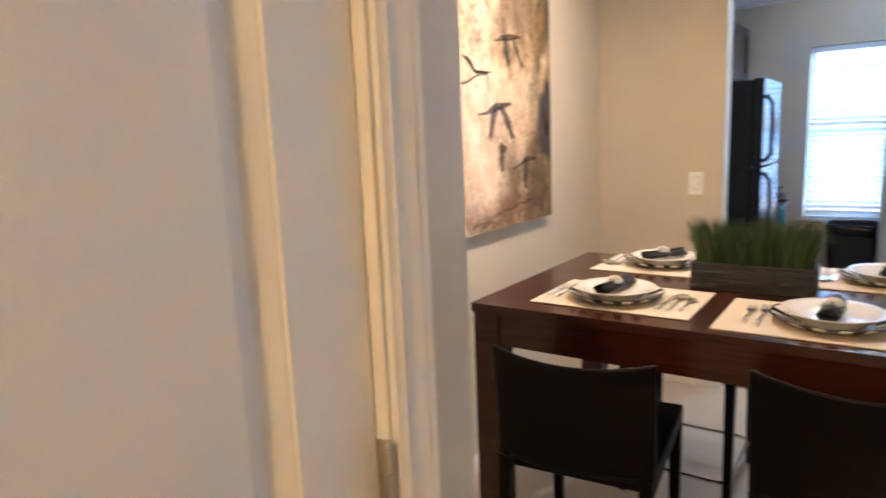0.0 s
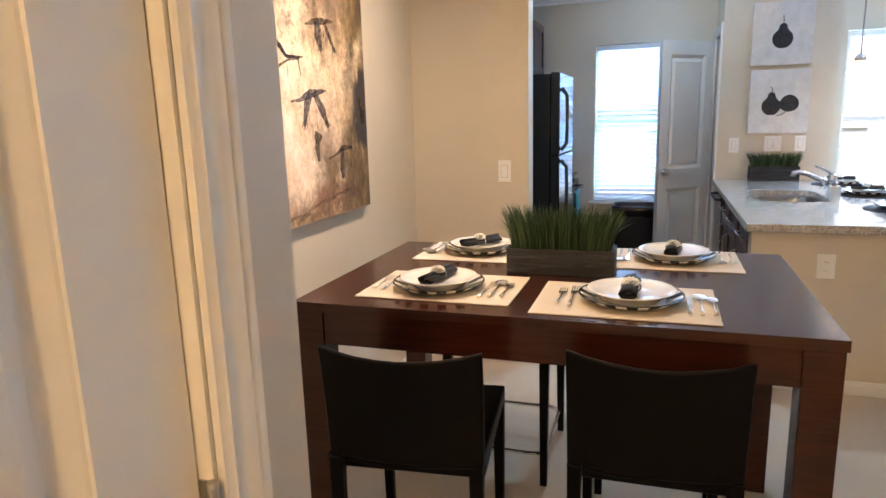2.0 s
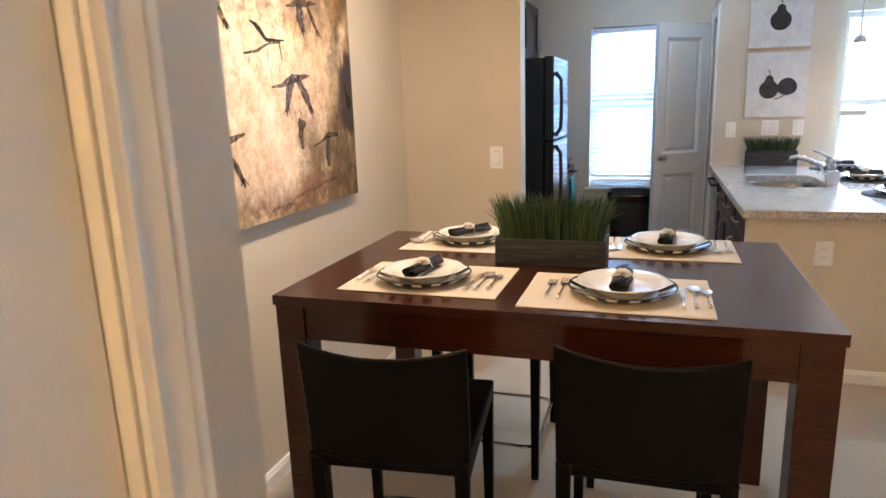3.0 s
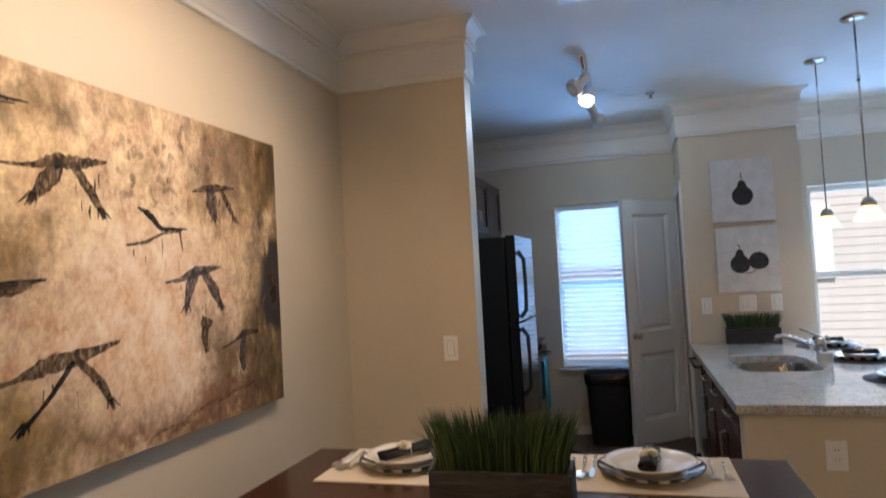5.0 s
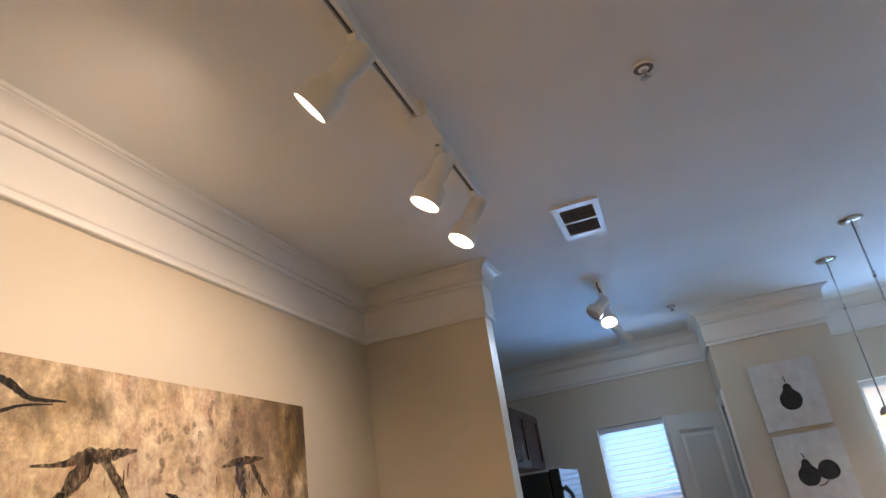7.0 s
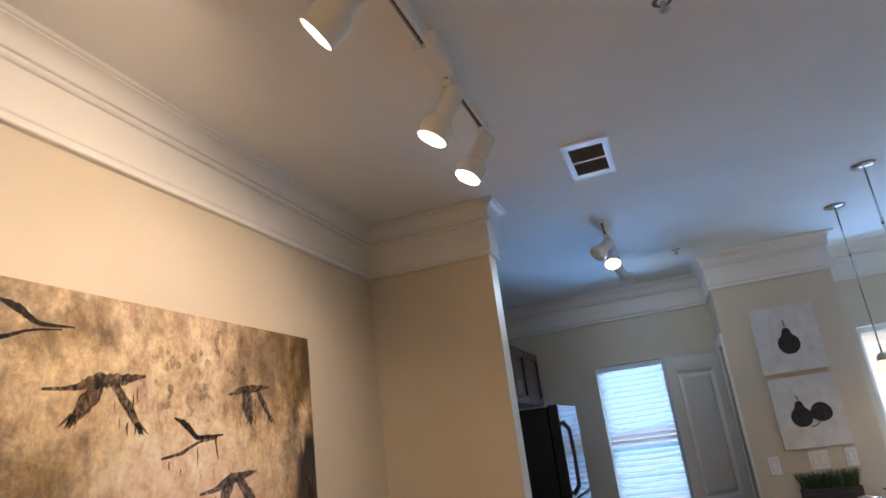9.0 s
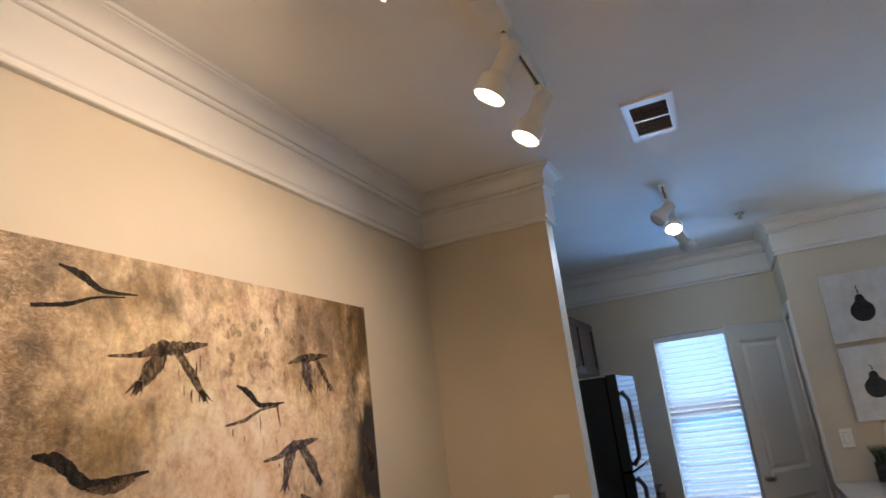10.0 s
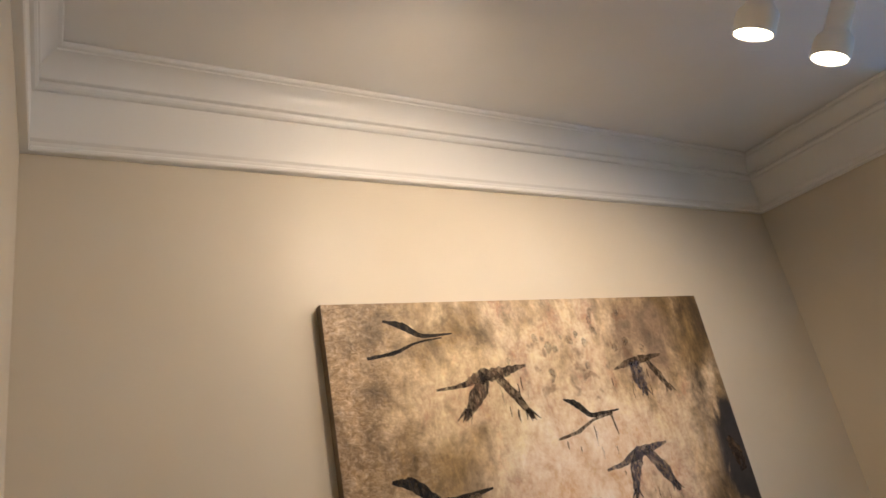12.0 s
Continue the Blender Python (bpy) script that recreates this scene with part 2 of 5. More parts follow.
ground = mt.ramp(wash, (0.30, (0.58, 0.45, 0.33)), (0.46, (0.66, 0.54, 0.40)), (0.60, (0.61, 0.47, 0.31)), (0.74, (0.52, 0.39, 0.23)))
ends = clamp01(mt.math("MULTIPLY", mt.math("SUBTRACT", mt.math("ABSOLUTE", mt.math("ADD", u, 0.02)), 0.28), 2.4))
top = clamp01(mt.math("MULTIPLY", mt.math("SUBTRACT", v, 0.14), 3.0))
low = clamp01(mt.math("MULTIPLY", mt.math("SUBTRACT", -0.20, v), 3.0))
rim = mt.math("MINIMUM", mt.math("ADD", mt.math("MULTIPLY", ends, 0.8), mt.math("ADD", mt.math("MULTIPLY", top, 0.7), mt.math("MULTIPLY", low, 0.55))), 1.2)
ground = lay(rim, cloud, 0.24, 0.85, (0.35, 0.235, 0.075), 0.26)
ground = lay(rim, mt.noise(4.0, 8, 0.66, (1, 1.1, 0.9), 0.3), 0.24, 0.85, (0.15, 0.095, 0.032), 0.24)
ground = lay(blob(-0.42, 0.02, 0.38, 0.17), cloud, 0.40, 0.7, (0.21, 0.135, 0.035), 0.26)
ground = lay(blob(0.40, 0.36, 0.20, 0.19), cloud, 0.60, 0.85, (0.22, 0.16, 0.115), 0.24)
ground = lay(blob(0.36, -0.28, 0.32, 0.28), drag, 0.48, 0.85, (0.14, 0.085, 0.030), 0.22)
ground = lay(blob(0.25, -0.44, 0.55, 0.10), fleck, 0.50, 0.8, (0.18, 0.085, 0.05), 0.14)
ground = lay(blob(-0.40, -0.38, 0.40, 0.20), cloud, 0.36, 0.8, (0.24, 0.165, 0.06), 0.24)
edge = clamp01(mt.math("MULTIPLY", mt.math("SUBTRACT", mt.math("SUBTRACT", u, mt.math("MULTIPLY", v, 0.16)), 0.40), 3.2))
ground = lay(edge, drag, 0.40, 0.9, (0.095, 0.060, 0.020), 0.26)
ground = lay(blob(0.72, -0.06, 0.12, 0.24), drag, 0.62, 1.0, (0.022, 0.018, 0.020), 0.14)
ground = lay(blob(0.72, 0.46, 0.16, 0.14), drag, 0.50, 0.8, (0.06, 0.036, 0.012), 0.22)
ground = lay(blob(0.04, -0.14, 0.52, 0.38), cloud, 0.66, 0.9, (0.78, 0.64, 0.52), 0.36)
ground = lay(blob(0.40, 0.02, 0.26, 0.26), drag, 0.28, 0.6, (0.66, 0.54, 0.42), 0.18)
ground = lay(blob(-0.15, 0.30, 0.62, 0.26), mt.noise(6, 5, 0.55, None, 0.3), 0.22, 0.75, (0.72, 0.585, 0.39), 0.24)
ground = lay(blob(0.14, 0.34, 0.34, 0.20), mt.noise(15, 3, 0.5, None, 0.3), 0.03, 0.65, (0.18, 0.10, 0.055), 0.07)
left_end = clamp01(mt.math("MULTIPLY", mt.math("SUBTRACT", -0.42, u), 3.6))
rub = mt.ramp(crack, (0.40, (0.19, 0.125, 0.07)), (0.52, (0.44, 0.33, 0.23)), (0.62, (0.74, 0.61, 0.50)))
ground = mt.mix(mt.math("MULTIPLY", left_end, 0.55), ground, rub)
ground = mt.mix(0.45, ground, mt.ramp(grit, (0.34, (0.25, 0.25, 0.25)), (0.5, (0.5, 0.5, 0.5)), (0.66, (0.74, 0.74, 0.74))), "OVERLAY")
ground = mt.mix(0.7, ground, mt.ramp(mt.noise(12, 8, 0.72, (1, 1.1, 0.85), 0.3), (0.35, (0.16, 0.155, 0.14)), (0.5, (0.5, 0.5, 0.5)), (0.63, (0.80, 0.80, 0.80))), "OVERLAY")
ground = mt.mix(1.0, ground, (1.0, 0.945, 0.86), "MULTIPLY")
CANVAS = mt.colour(ground).bump(mt.noise(45, 6, 0.7), 0.35, 0.002).m
mt = Mat("canvas_edge", rough=0.7)
CANVASEDGE = mt.colour(mt.ramp(mt.noise(12, 4), (0.3, (0.10, 0.075, 0.045)), (0.7, (0.22, 0.16, 0.09)))).m


def stroke_paint(name, dark, light, full=1.0, thin=0.62):
    mt = Mat(name, rough=0.75).set(Specular_IOR_Level=0.2)
    streak = mt.noise(30, 6, 0.75, (1, 1.0, 0.5), 0.6)
    mt.colour(mt.ramp(streak, (0.40, dark), (0.52, tuple((p + q) / 2 for p, q in zip(dark, light))), (0.62, light)))
    dry = mt.ramp(mt.noise(75, 6, 0.75, (1, 1.0, 0.55), 0.4), (0.42, (full,) * 3), (0.60, (thin,) * 3))
    mt.l.new(dry, mt.b.inputs["Alpha"])
    return mt.m


UMBER = stroke_paint("umber_paint", (0.022, 0.017, 0.014), (0.17, 0.115, 0.075), 1.0, 0.45)
SLATE = stroke_paint("slate_blue_paint", (0.032, 0.032, 0.052), (0.15, 0.125, 0.13), 0.95, 0.5)
RUST = stroke_paint("russet_paint", (0.12, 0.07, 0.045), (0.30, 0.20, 0.12), 0.55, 0.1)
INK = stroke_paint("black_ink_paint", (0.008, 0.008, 0.01), (0.03, 0.025, 0.022), 1.0, 0.8)

# ---- builders ----


def part(name, bm, material, parent=None, label=""):
    """Links a bmesh as one mesh object under a thing or a part."""
    me = bpy.data.meshes.new(name)
    bm.normal_update()
    bm.to_mesh(me)
    bm.free()
    for x in material if isinstance(material, (list, tuple)) else (material,):
        me.materials.append(x)
    ob = new(name, me)
    if parent:
        ob.parent = parent
    return tagged(ob, label) if label else ob


def thing(name, label, category, at=(0, 0, 0), turn=0.0, group=""):
    ob = new(name)
    ob.matrix_basis = pose(*at, 0, 0, turn)
    ob.empty_display_size = 0.1
    return tagged(ob, label, category, group)


def structure(name, bm, material, label="", category=""):
    return tagged(part(name, bm, material), label, category, "", "structure")


def smooth(ob, angle=40):
    for p in ob.data.polygons:
        p.use_smooth = True
    ob.data.set_sharp_from_angle(angle=radians(angle))
    return ob


def add_box(bm, x0, x1, y0, y1, z0, z1, bevel=0.0, segments=2):
    vs = [bm.verts.new(c) for c in ((x0, y0, z0), (x1, y0, z0), (x1, y1, z0), (x0, y1, z0), (x0, y0, z1), (x1, y0, z1), (x1, y1, z1), (x0, y1, z1))]
    fs = [bm.faces.new([vs[i] for i in f]) for f in ((0, 3, 2, 1), (4, 5, 6, 7), (0, 1, 5, 4), (1, 2, 6, 5), (2, 3, 7, 6), (3, 0, 4, 7))]
    if bevel:
        es = list({e for f in fs for e in f.edges})
        bmesh.ops.bevel(bm, geom=es, offset=bevel, segments=segments, profile=0.7, affect="EDGES")
    return bm


def box(x0, x1, y0, y1, z0, z1, bevel=0.0, segments=2):
    return add_box(bmesh.new(), x0, x1, y0, y1, z0, z1, bevel, segments)


def add_lathe(bm, profile, n=32, m=None, pick=None):
    """Turns (radius, z) pairs round the z axis. pick: a function of (ring, step) that gives the face's material."""
    m = m or Matrix()
    rings = []
    for r, z in profile:
        if r < 1e-6:
            rings.append([bm.verts.new(m @ Vector((0, 0, z)))] * n)
        else:
            rings.append([bm.verts.new(m @ Vector((r * math.cos(2 * math.pi * k / n), r * math.sin(2 * math.pi * k / n), z))) for k in range(n)])
    for a in range(len(rings) - 1):
        for k in range(n):
            q = [rings[a][k], rings[a][(k + 1) % n], rings[a + 1][(k + 1) % n], rings[a + 1][k]]
            q = list(dict.fromkeys(q))
            if len(q) > 2:
                f = bm.faces.new(q)
                f.smooth = True
                if pick:
                    f.material_index = pick(a, k)
    return bm


def lathe(profile, n=32, m=None, pick=None):
    return add_lathe(bmesh.new(), profile, n, m, pick)


def add_tube(bm, points, radius, n=10, closed=False):
    """A round tube along points; radius may be a list."""
    pts = [Vector(p) for p in points]
    count = len(pts)
    rings, up = [], None
    for i, p in enumerate(pts):
        if closed:
            d = pts[(i + 1) % count] - pts[i - 1]
        else:
            d = pts[min(i + 1, count - 1)] - pts[max(i - 1, 0)]
        d.normalize()
        if up is None:
            up = d.orthogonal().normalized()
        up = (up - d * up.dot(d)).normalized()
        side = d.cross(up)
        r = radius[i] if isinstance(radius, (list, tuple)) else radius
        rings.append([bm.verts.new(p + r * (math.cos(2 * math.pi * k / n) * up + math.sin(2 * math.pi * k / n) * side)) for k in range(n)])
    for a in range(count if closed else count - 1):
        for k in range(n):
            f = bm.faces.new([rings[a][k], rings[a][(k + 1) % n], rings[(a + 1) % count][(k + 1) % n], rings[(a + 1) % count][k]])
            f.smooth = True
    if not closed:
        bm.faces.new(rings[0][::-1])
        bm.faces.new(rings[-1])
    return bm


def tube(points, radius, n=10, closed=False):
    return add_tube(bmesh.new(), points, radius, n, closed)


def sweep(path, profile, closed=False):
    """Sweeps a profile of (out, z) along a plan path, mitred; out points to the right of the way."""
    bm = bmesh.new()
    rings = []
    n = len(path)
    for i, (x, y) in enumerate(path):
        ways = []
        for a, b in ((i - 1, i), (i, i + 1)):
            if 0 <= a and b < n:
                d = Vector((path[b][0] - path[a][0], path[b][1] - path[a][1])).normalized()
                ways.append(Vector((d.y, -d.x)))
        m = ways[0] if len(ways) == 1 else (ways[0] + ways[1]) / (1 + ways[0].dot(ways[1]))
        rings.append([bm.verts.new((x + m.x * o, y + m.y * o, z)) for o, z in profile])
    for a in range(n - 1):
        for k in range(len(profile) - 1):
            bm.faces.new([rings[a][k], rings[a][k + 1], rings[a + 1][k + 1], rings[a + 1][k]])
    bm.faces.new(rings[0])
    bm.faces.new(rings[-1][::-1])
    bmesh.ops.recalc_face_normals(bm, faces=bm.faces)
    return bm


def holed(u0, u1, z0, z1, t0, t1, axis, holes=()):
    """A wall with real openings. axis 'x': it runs along x, from t0 to t1 in y; axis 'y' the other way. holes: (u0, u1, z0, z1)."""
    us = sorted({u0, u1, *(h[0] for h in holes), *(h[1] for h in holes)})
    zs = sorted({z0, z1, *(h[2] for h in holes), *(h[3] for h in holes)})
    bm, made = bmesh.new(), {}

    def vert(u, t, z):
        key = (round(u, 5), round(t, 5), round(z, 5))
        if key not in made:
            made[key] = bm.verts.new((u, t, z) if axis == "x" else (t, u, z))
        return made[key]

    def solid(i, j):
        if not (0 <= i < len(us) - 1 and 0 <= j < len(zs) - 1):
            return False
        cu, cz = (us[i] + us[i + 1]) / 2, (zs[j] + zs[j + 1]) / 2
        return not any(h[0] < cu < h[1] and h[2] < cz < h[3] for h in holes)

    for i in range(len(us) - 1):
        for j in range(len(zs) - 1):
            if not solid(i, j):
                continue
            a, b, c, d = us[i], us[i + 1], zs[j], zs[j + 1]
            for t in (t0, t1):
                bm.faces.new([vert(a, t, c), vert(b, t, c), vert(b, t, d), vert(a, t, d)])
            for di, dj, p, q in ((-1, 0, (a, c), (a, d)), (1, 0, (b, c), (b, d)), (0, -1, (a, c), (b, c)), (0, 1, (a, d), (b, d))):
                if not solid(i + di, j + dj):
                    bm.faces.new([vert(p[0], t0, p[1]), vert(q[0], t0, q[1]), vert(q[0], t1, q[1]), vert(p[0], t1, p[1])])
    bmesh.ops.recalc_face_normals(bm, faces=bm.faces)
    return bm


def add_plate(bm, outline, depth, to):
    """A flat piece from a plan outline of (a, b), depth thick; to(a, b, d) gives the place."""
    low = [bm.verts.new(to(a, b, 0.0)) for a, b in outline]
    top = [bm.verts.new(to(a, b, depth)) for a, b in outline]
    bm.faces.new(low[::-1])
    bm.faces.new(top)
    for k in range(len(low)):
        bm.faces.new([low[k], low[(k + 1) % len(low)], top[(k + 1) % len(low)], top[k]])
    return bm


# ---- plan: drawn to a rough scale, brought to metres at the end ----
FZ = 0.075            # the floor's level in the plan
TRUE = 1.05           # metres to a unit of the plan
CEIL = 2.70
LEAF_END = 0.65      # free end of the switch wall
NEAR = 1.222         # face of the stub wall
HALL = 0.902          # face of the hall wall
BACK = 4.0           # face of the switch wall
FAR = 6.80           # face of the window wall
COL0, COL1, COLY = 1.745, 2.54, 6.15
KIT = -0.10          # kitchen's side wall
EAST, SOUTH = 5.6, -1.9

# ---- structure ----
structure("floor", box(-0.4, EAST + 0.12, SOUTH - 0.12, BACK + 0.06, FZ - 0.12, FZ), CARPET, "beige short-pile carpet on the dining room floor", "floor")
structure("floor_breakfast", box(2.75, EAST + 0.12, BACK + 0.06, FAR, FZ - 0.12, FZ), CARPET, "beige carpet beyond the peninsula", "floor")
sub = structure("floor_kitchen", box(KIT - 0.1, 2.75, BACK + 0.06, FAR, FZ - 0.12, FZ - 0.012), PLANK, "dark wood plank kitchen floor", "floor")
structure("ceiling", box(-0.4, EAST + 0.12, SOUTH - 0.12, FAR + 0.14, CEIL, CEIL + 0.15), CEILING, "flat white painted ceiling", "ceiling")
structure("wall_west", box(-0.14, 0.0, NEAR - 0.12, BACK + 0.12, FZ, CEIL), WALL, "cream painted dining room wall behind the canvas", "wall")
structure("wall_stub", box(0.0, HALL, NEAR - 0.12, NEAR, FZ, CEIL), WALL, "cream painted stub wall beside the hall", "wall")
structure("wall_switch", box(0.0, LEAF_END, BACK, BACK + 0.12, FZ, CEIL), WALL, "cream painted wall end with a light switch", "wall")
structure("wall_kitchen", box(KIT - 0.14, KIT, BACK + 0.12, FAR + 0.14, FZ, CEIL), WALL, "painted kitchen side wall", "wall")
structure("wall_kitchen_return", box(KIT - 0.14, -0.14, BACK + 0.0, BACK + 0.12, FZ, CEIL), WALL, "painted wall return", "wall")
DOORY0, DOORY1, DOORH = 0.240, 1.049, 2.05
structure("wall_hall", holed(SOUTH, NEAR - 0.12, FZ, CEIL, HALL - 0.12, HALL, "y", ((DOORY0 - 0.02, DOORY1 + 0.024, FZ, DOORH + 0.02),)), WALL, "painted hall wall with a door", "wall")
structure("wall_south", box(HALL - 0.12, EAST, SOUTH - 0.12, SOUTH, FZ, CEIL), WALL, "plain painted wall", "wall")
structure("wall_east", box(EAST, EAST + 0.12, SOUTH - 0.12, FAR + 0.14, FZ, CEIL), WALL, "plain painted wall", "wall")
structure("wall_closet", box(-0.14, HALL - 0.12, SOUTH - 0.12, SOUTH, FZ, CEIL), WALL, "plain painted wall", "wall")
structure("wall_closet_side", box(-0.26, -0.14, SOUTH - 0.12, NEAR - 0.12, FZ, CEIL), WALL, "plain painted wall", "wall")
W1 = (0.735, 1.375, 0.64, 2.06)
W2 = (2.735, 5.15, 0.64, 2.06)
structure("wall_north", holed(KIT, EAST, FZ, CEIL, FAR, FAR + 0.14, "x", (W1, W2)), WALL, "painted wall with two windows", "wall")
PANY0, PANY1 = 6.20, 6.76
structure("wall_pantry_side", holed(COLY, FAR, FZ, CEIL, COL0, COL0 + 0.1, "y", ((PANY0, PANY1, FZ, 2.05),)), WALL, "painted side of the pantry block with a doorway", "wall")
structure("wall_pantry_front", box(COL0 + 0.1, COL1, COLY, COLY + 0.1, FZ, CEIL), WALL, "cream painted pantry wall with two pear canvases", "wall")
structure("wall_pantry_east", box(COL1 - 0.1, COL1, COLY + 0.1, FAR, FZ, CEIL), WALL, "painted side of the pantry block", "wall")
structure("wall_half", box(1.755, 2.70, 3.985, 4.10, FZ, 0.872), WALL, "cream painted half wall under the granite counter", "wall")

Z = CEIL
crown = [(0.0, Z - 0.266), (0.017, Z - 0.266), (0.020, Z - 0.263), (0.020, Z - 0.257), (0.017, Z - 0.254), (0.009, Z - 0.253), (0.008, Z - 0.247), (0.011, Z - 0.239), (0.017, Z - 0.233), (0.018, Z - 0.230), (0.018, Z - 0.106),
         (0.026, Z - 0.105), (0.031, Z - 0.101), (0.033, Z - 0.095), (0.031, Z - 0.089), (0.025, Z - 0.085), (0.025, Z - 0.082), (0.034, Z - 0.081), (0.036, Z - 0.079), (0.036, Z - 0.071),
         (0.030, Z - 0.069), (0.031, Z - 0.056), (0.035, Z - 0.042), (0.043, Z - 0.030), (0.054, Z - 0.022), (0.067, Z - 0.018), (0.067, Z - 0.013), (0.076, Z - 0.012), (0.079, Z - 0.008), (0.079, Z - 0.001), (0.0, Z - 0.001)]
run = [(HALL, SOUTH), (HALL, NEAR), (0.0, NEAR), (0.0, BACK), (LEAF_END, BACK), (LEAF_END, BACK + 0.12), (KIT, BACK + 0.12), (KIT, FAR), (COL0, FAR), (COL0, COLY), (COL1, COLY), (COL1, FAR), (EAST, FAR), (EAST, SOUTH)]
smooth(structure("crown_trim", sweep(run, crown), TRIM, "white painted built-up crown moulding with frieze board", "moulding"), 22)
skirt = [(0.0, FZ + 0.001), (0.014, FZ + 0.001), (0.014, FZ + 0.050), (0.010, FZ + 0.056), (0.007, FZ + 0.066), (0.0, FZ + 0.068)]
for r in ([(HALL, 1.12), (HALL, NEAR), (0.0, NEAR), (0.0, BACK), (LEAF_END, BACK), (LEAF_END, BACK + 0.12), (KIT, BACK + 0.12)], [(0.70, FAR), (COL0, FAR)], [(1.755, 3.985), (2.70, 3.985)],
          [(COL1, COLY), (COL1, FAR), (EAST, FAR), (EAST, SOUTH), (HALL, SOUTH), (HALL, 0.16)]):
    structure("baseboard", sweep(r, skirt), TRIM, "white painted baseboard", "baseboard")


# ---- doors ----
def panel_door(name, width, height, thick, label, knob_at, stile=0.108, knob=True):
    """A two-panel door slab: hinge edge on the z axis, reaching along +x, its shown face towards -y."""
    ob = thing(name, label, "door")
    stiles = bmesh.new()
    top, lock0, lock1, low = height - 0.115, 0.725, 0.895, 0.20
    for x0, x1 in ((0, stile), (width - stile, width)):
        add_box(stiles, x0, x1, 0, thick, 0.008, height)
    for z0, z1 in ((0.008, low), (lock0, lock1), (top, height)):
        add_box(stiles, stile, width - stile, 0, thick, z0, z1)
    part("door_frame", stiles, DOOR, ob)
    for z0, z1 in ((low, lock0), (lock1, top)):
        bm = bmesh.new()
        a0, a1 = stile, width - stile
        rings = []
        for inset, depth in ((0.0, 0.0), (0.0015, 0.003), (0.005, 0.0045), (0.022, 0.0155), (0.026, 0.017), (0.030, 0.017), (0.034, 0.0145), (0.050, 0.008), (0.053, 0.0065)):
            rings.append([bm.verts.new((x, depth, z)) for x, z in ((a0 + inset, z0 + inset), (a1 - inset, z0 + inset), (a1 - inset, z1 - inset), (a0 + inset, z1 - inset))])
        for a, b in zip(rings, rings[1:]):
            for k in range(4):
                bm.faces.new([a[k], a[(k + 1) % 4], b[(k + 1) % 4], b[k]])
        bm.faces.new(rings[-1])
        back = [bm.verts.new((x, thick - 0.006, z)) for x, z in ((a0, z0), (a1, z0), (a1, z1), (a0, z1))]
        bm.faces.new(back[::-1])
        bmesh.ops.recalc_face_normals(bm, faces=bm.faces)
        part("panel", bm, DOOR, ob)
    if knob:
        m = pose(width - 0.06, -0.001, knob_at, 90, 0, 0)
        part("knob", lathe([(0.0, 0.0), (0.032, 0.0), (0.032, 0.006), (0.012, 0.012), (0.011, 0.030), (0.022, 0.038), (0.027, 0.050), (0.022, 0.061), (0.0, 0.064)], 24, m), NICKEL, ob, "brushed nickel round door knob")
    return ob


hall_door = panel_door("door_1", DOORY1 - DOORY0 - 0.006, 1.965, 0.035, "white painted two-panel hall door, closed in its frame", 0.875, 0.114)
hall_door.matrix_basis = pose(HALL - 0.018, DOORY1 - 0.003, FZ, 0, 0, 0) @ Matrix(((0, -1, 0, 0), (-1, 0, 0, 0), (0, 0, 1, 0), (0, 0, 0, 1)))
tagged(hall_door, kind="structure")
for z in (0.33, 1.066, 1.80):
    bm = bmesh.new()
    m = pose(HALL + 0.003, DOORY1 - 0.007, z - 0.045)
    add_lathe(bm, [(0.0, -0.004), (0.004, -0.004), (0.0065, 0.0), (0.0065, 0.029), (0.006, 0.030), (0.0065, 0.031), (0.0065, 0.089), (0.0045, 0.093), (0.0, 0.093)], 14, m)
    add_box(bm, HALL - 0.017, HALL - 0.002, DOORY1 - 0.0025, DOORY1 - 0.0005, z - 0.045, z + 0.044)
    h = structure("hinge", bm, NICKEL, "brushed nickel butt hinge on the hall door jamb", "hinge")
jamb = bmesh.new()
add_box(jamb, HALL - 0.12, HALL - 0.001, DOORY1, DOORY1 + 0.024, FZ, 2.05)
add_box(jamb, HALL - 0.12, HALL - 0.001, DOORY0 - 0.02, DOORY0, FZ, 2.05)
add_box(jamb, HALL - 0.12, HALL - 0.001, DOORY0 - 0.02, DOORY1 + 0.024, 2.05, 2.07)
structure("door_jamb", jamb, TRIM, "white painted door jamb", "door frame")
casing = [(0.0, 0.0), (0.0, 0.009), (0.006, 0.011), (0.010, 0.015), (0.014, 0.011), (0.020, 0.010), (0.036, 0.012), (0.040, 0.015), (0.046, 0.017), (0.050, 0.013), (0.056, 0.017), (0.062, 0.018), (0.064, 0.014), (0.064, 0.0)]


def door_casing(name, face, y0, y1, top, sign, label):
    """Moulded casing round an opening in a wall that runs along y, standing out by sign."""
    bm = bmesh.new()
    corners = [((y0, FZ), (-1, 0)), ((y0, top), (-1, 1)), ((y1, top), (1, 1)), ((y1, FZ), (1, 0))]
    rings = [[bm.verts.new((face + sign * o, y + s[0] * w, z + s[1] * w)) for w, o in casing] for (y, z), s in corners]
    for a, b in zip(rings, rings[1:]):
        for k in range(len(casing) - 1):
            bm.faces.new([a[k], a[k + 1], b[k + 1], b[k]])
    bmesh.ops.recalc_face_normals(bm, faces=bm.faces)
    return smooth(structure(name, bm, TRIM, label, "door casing"), 30)


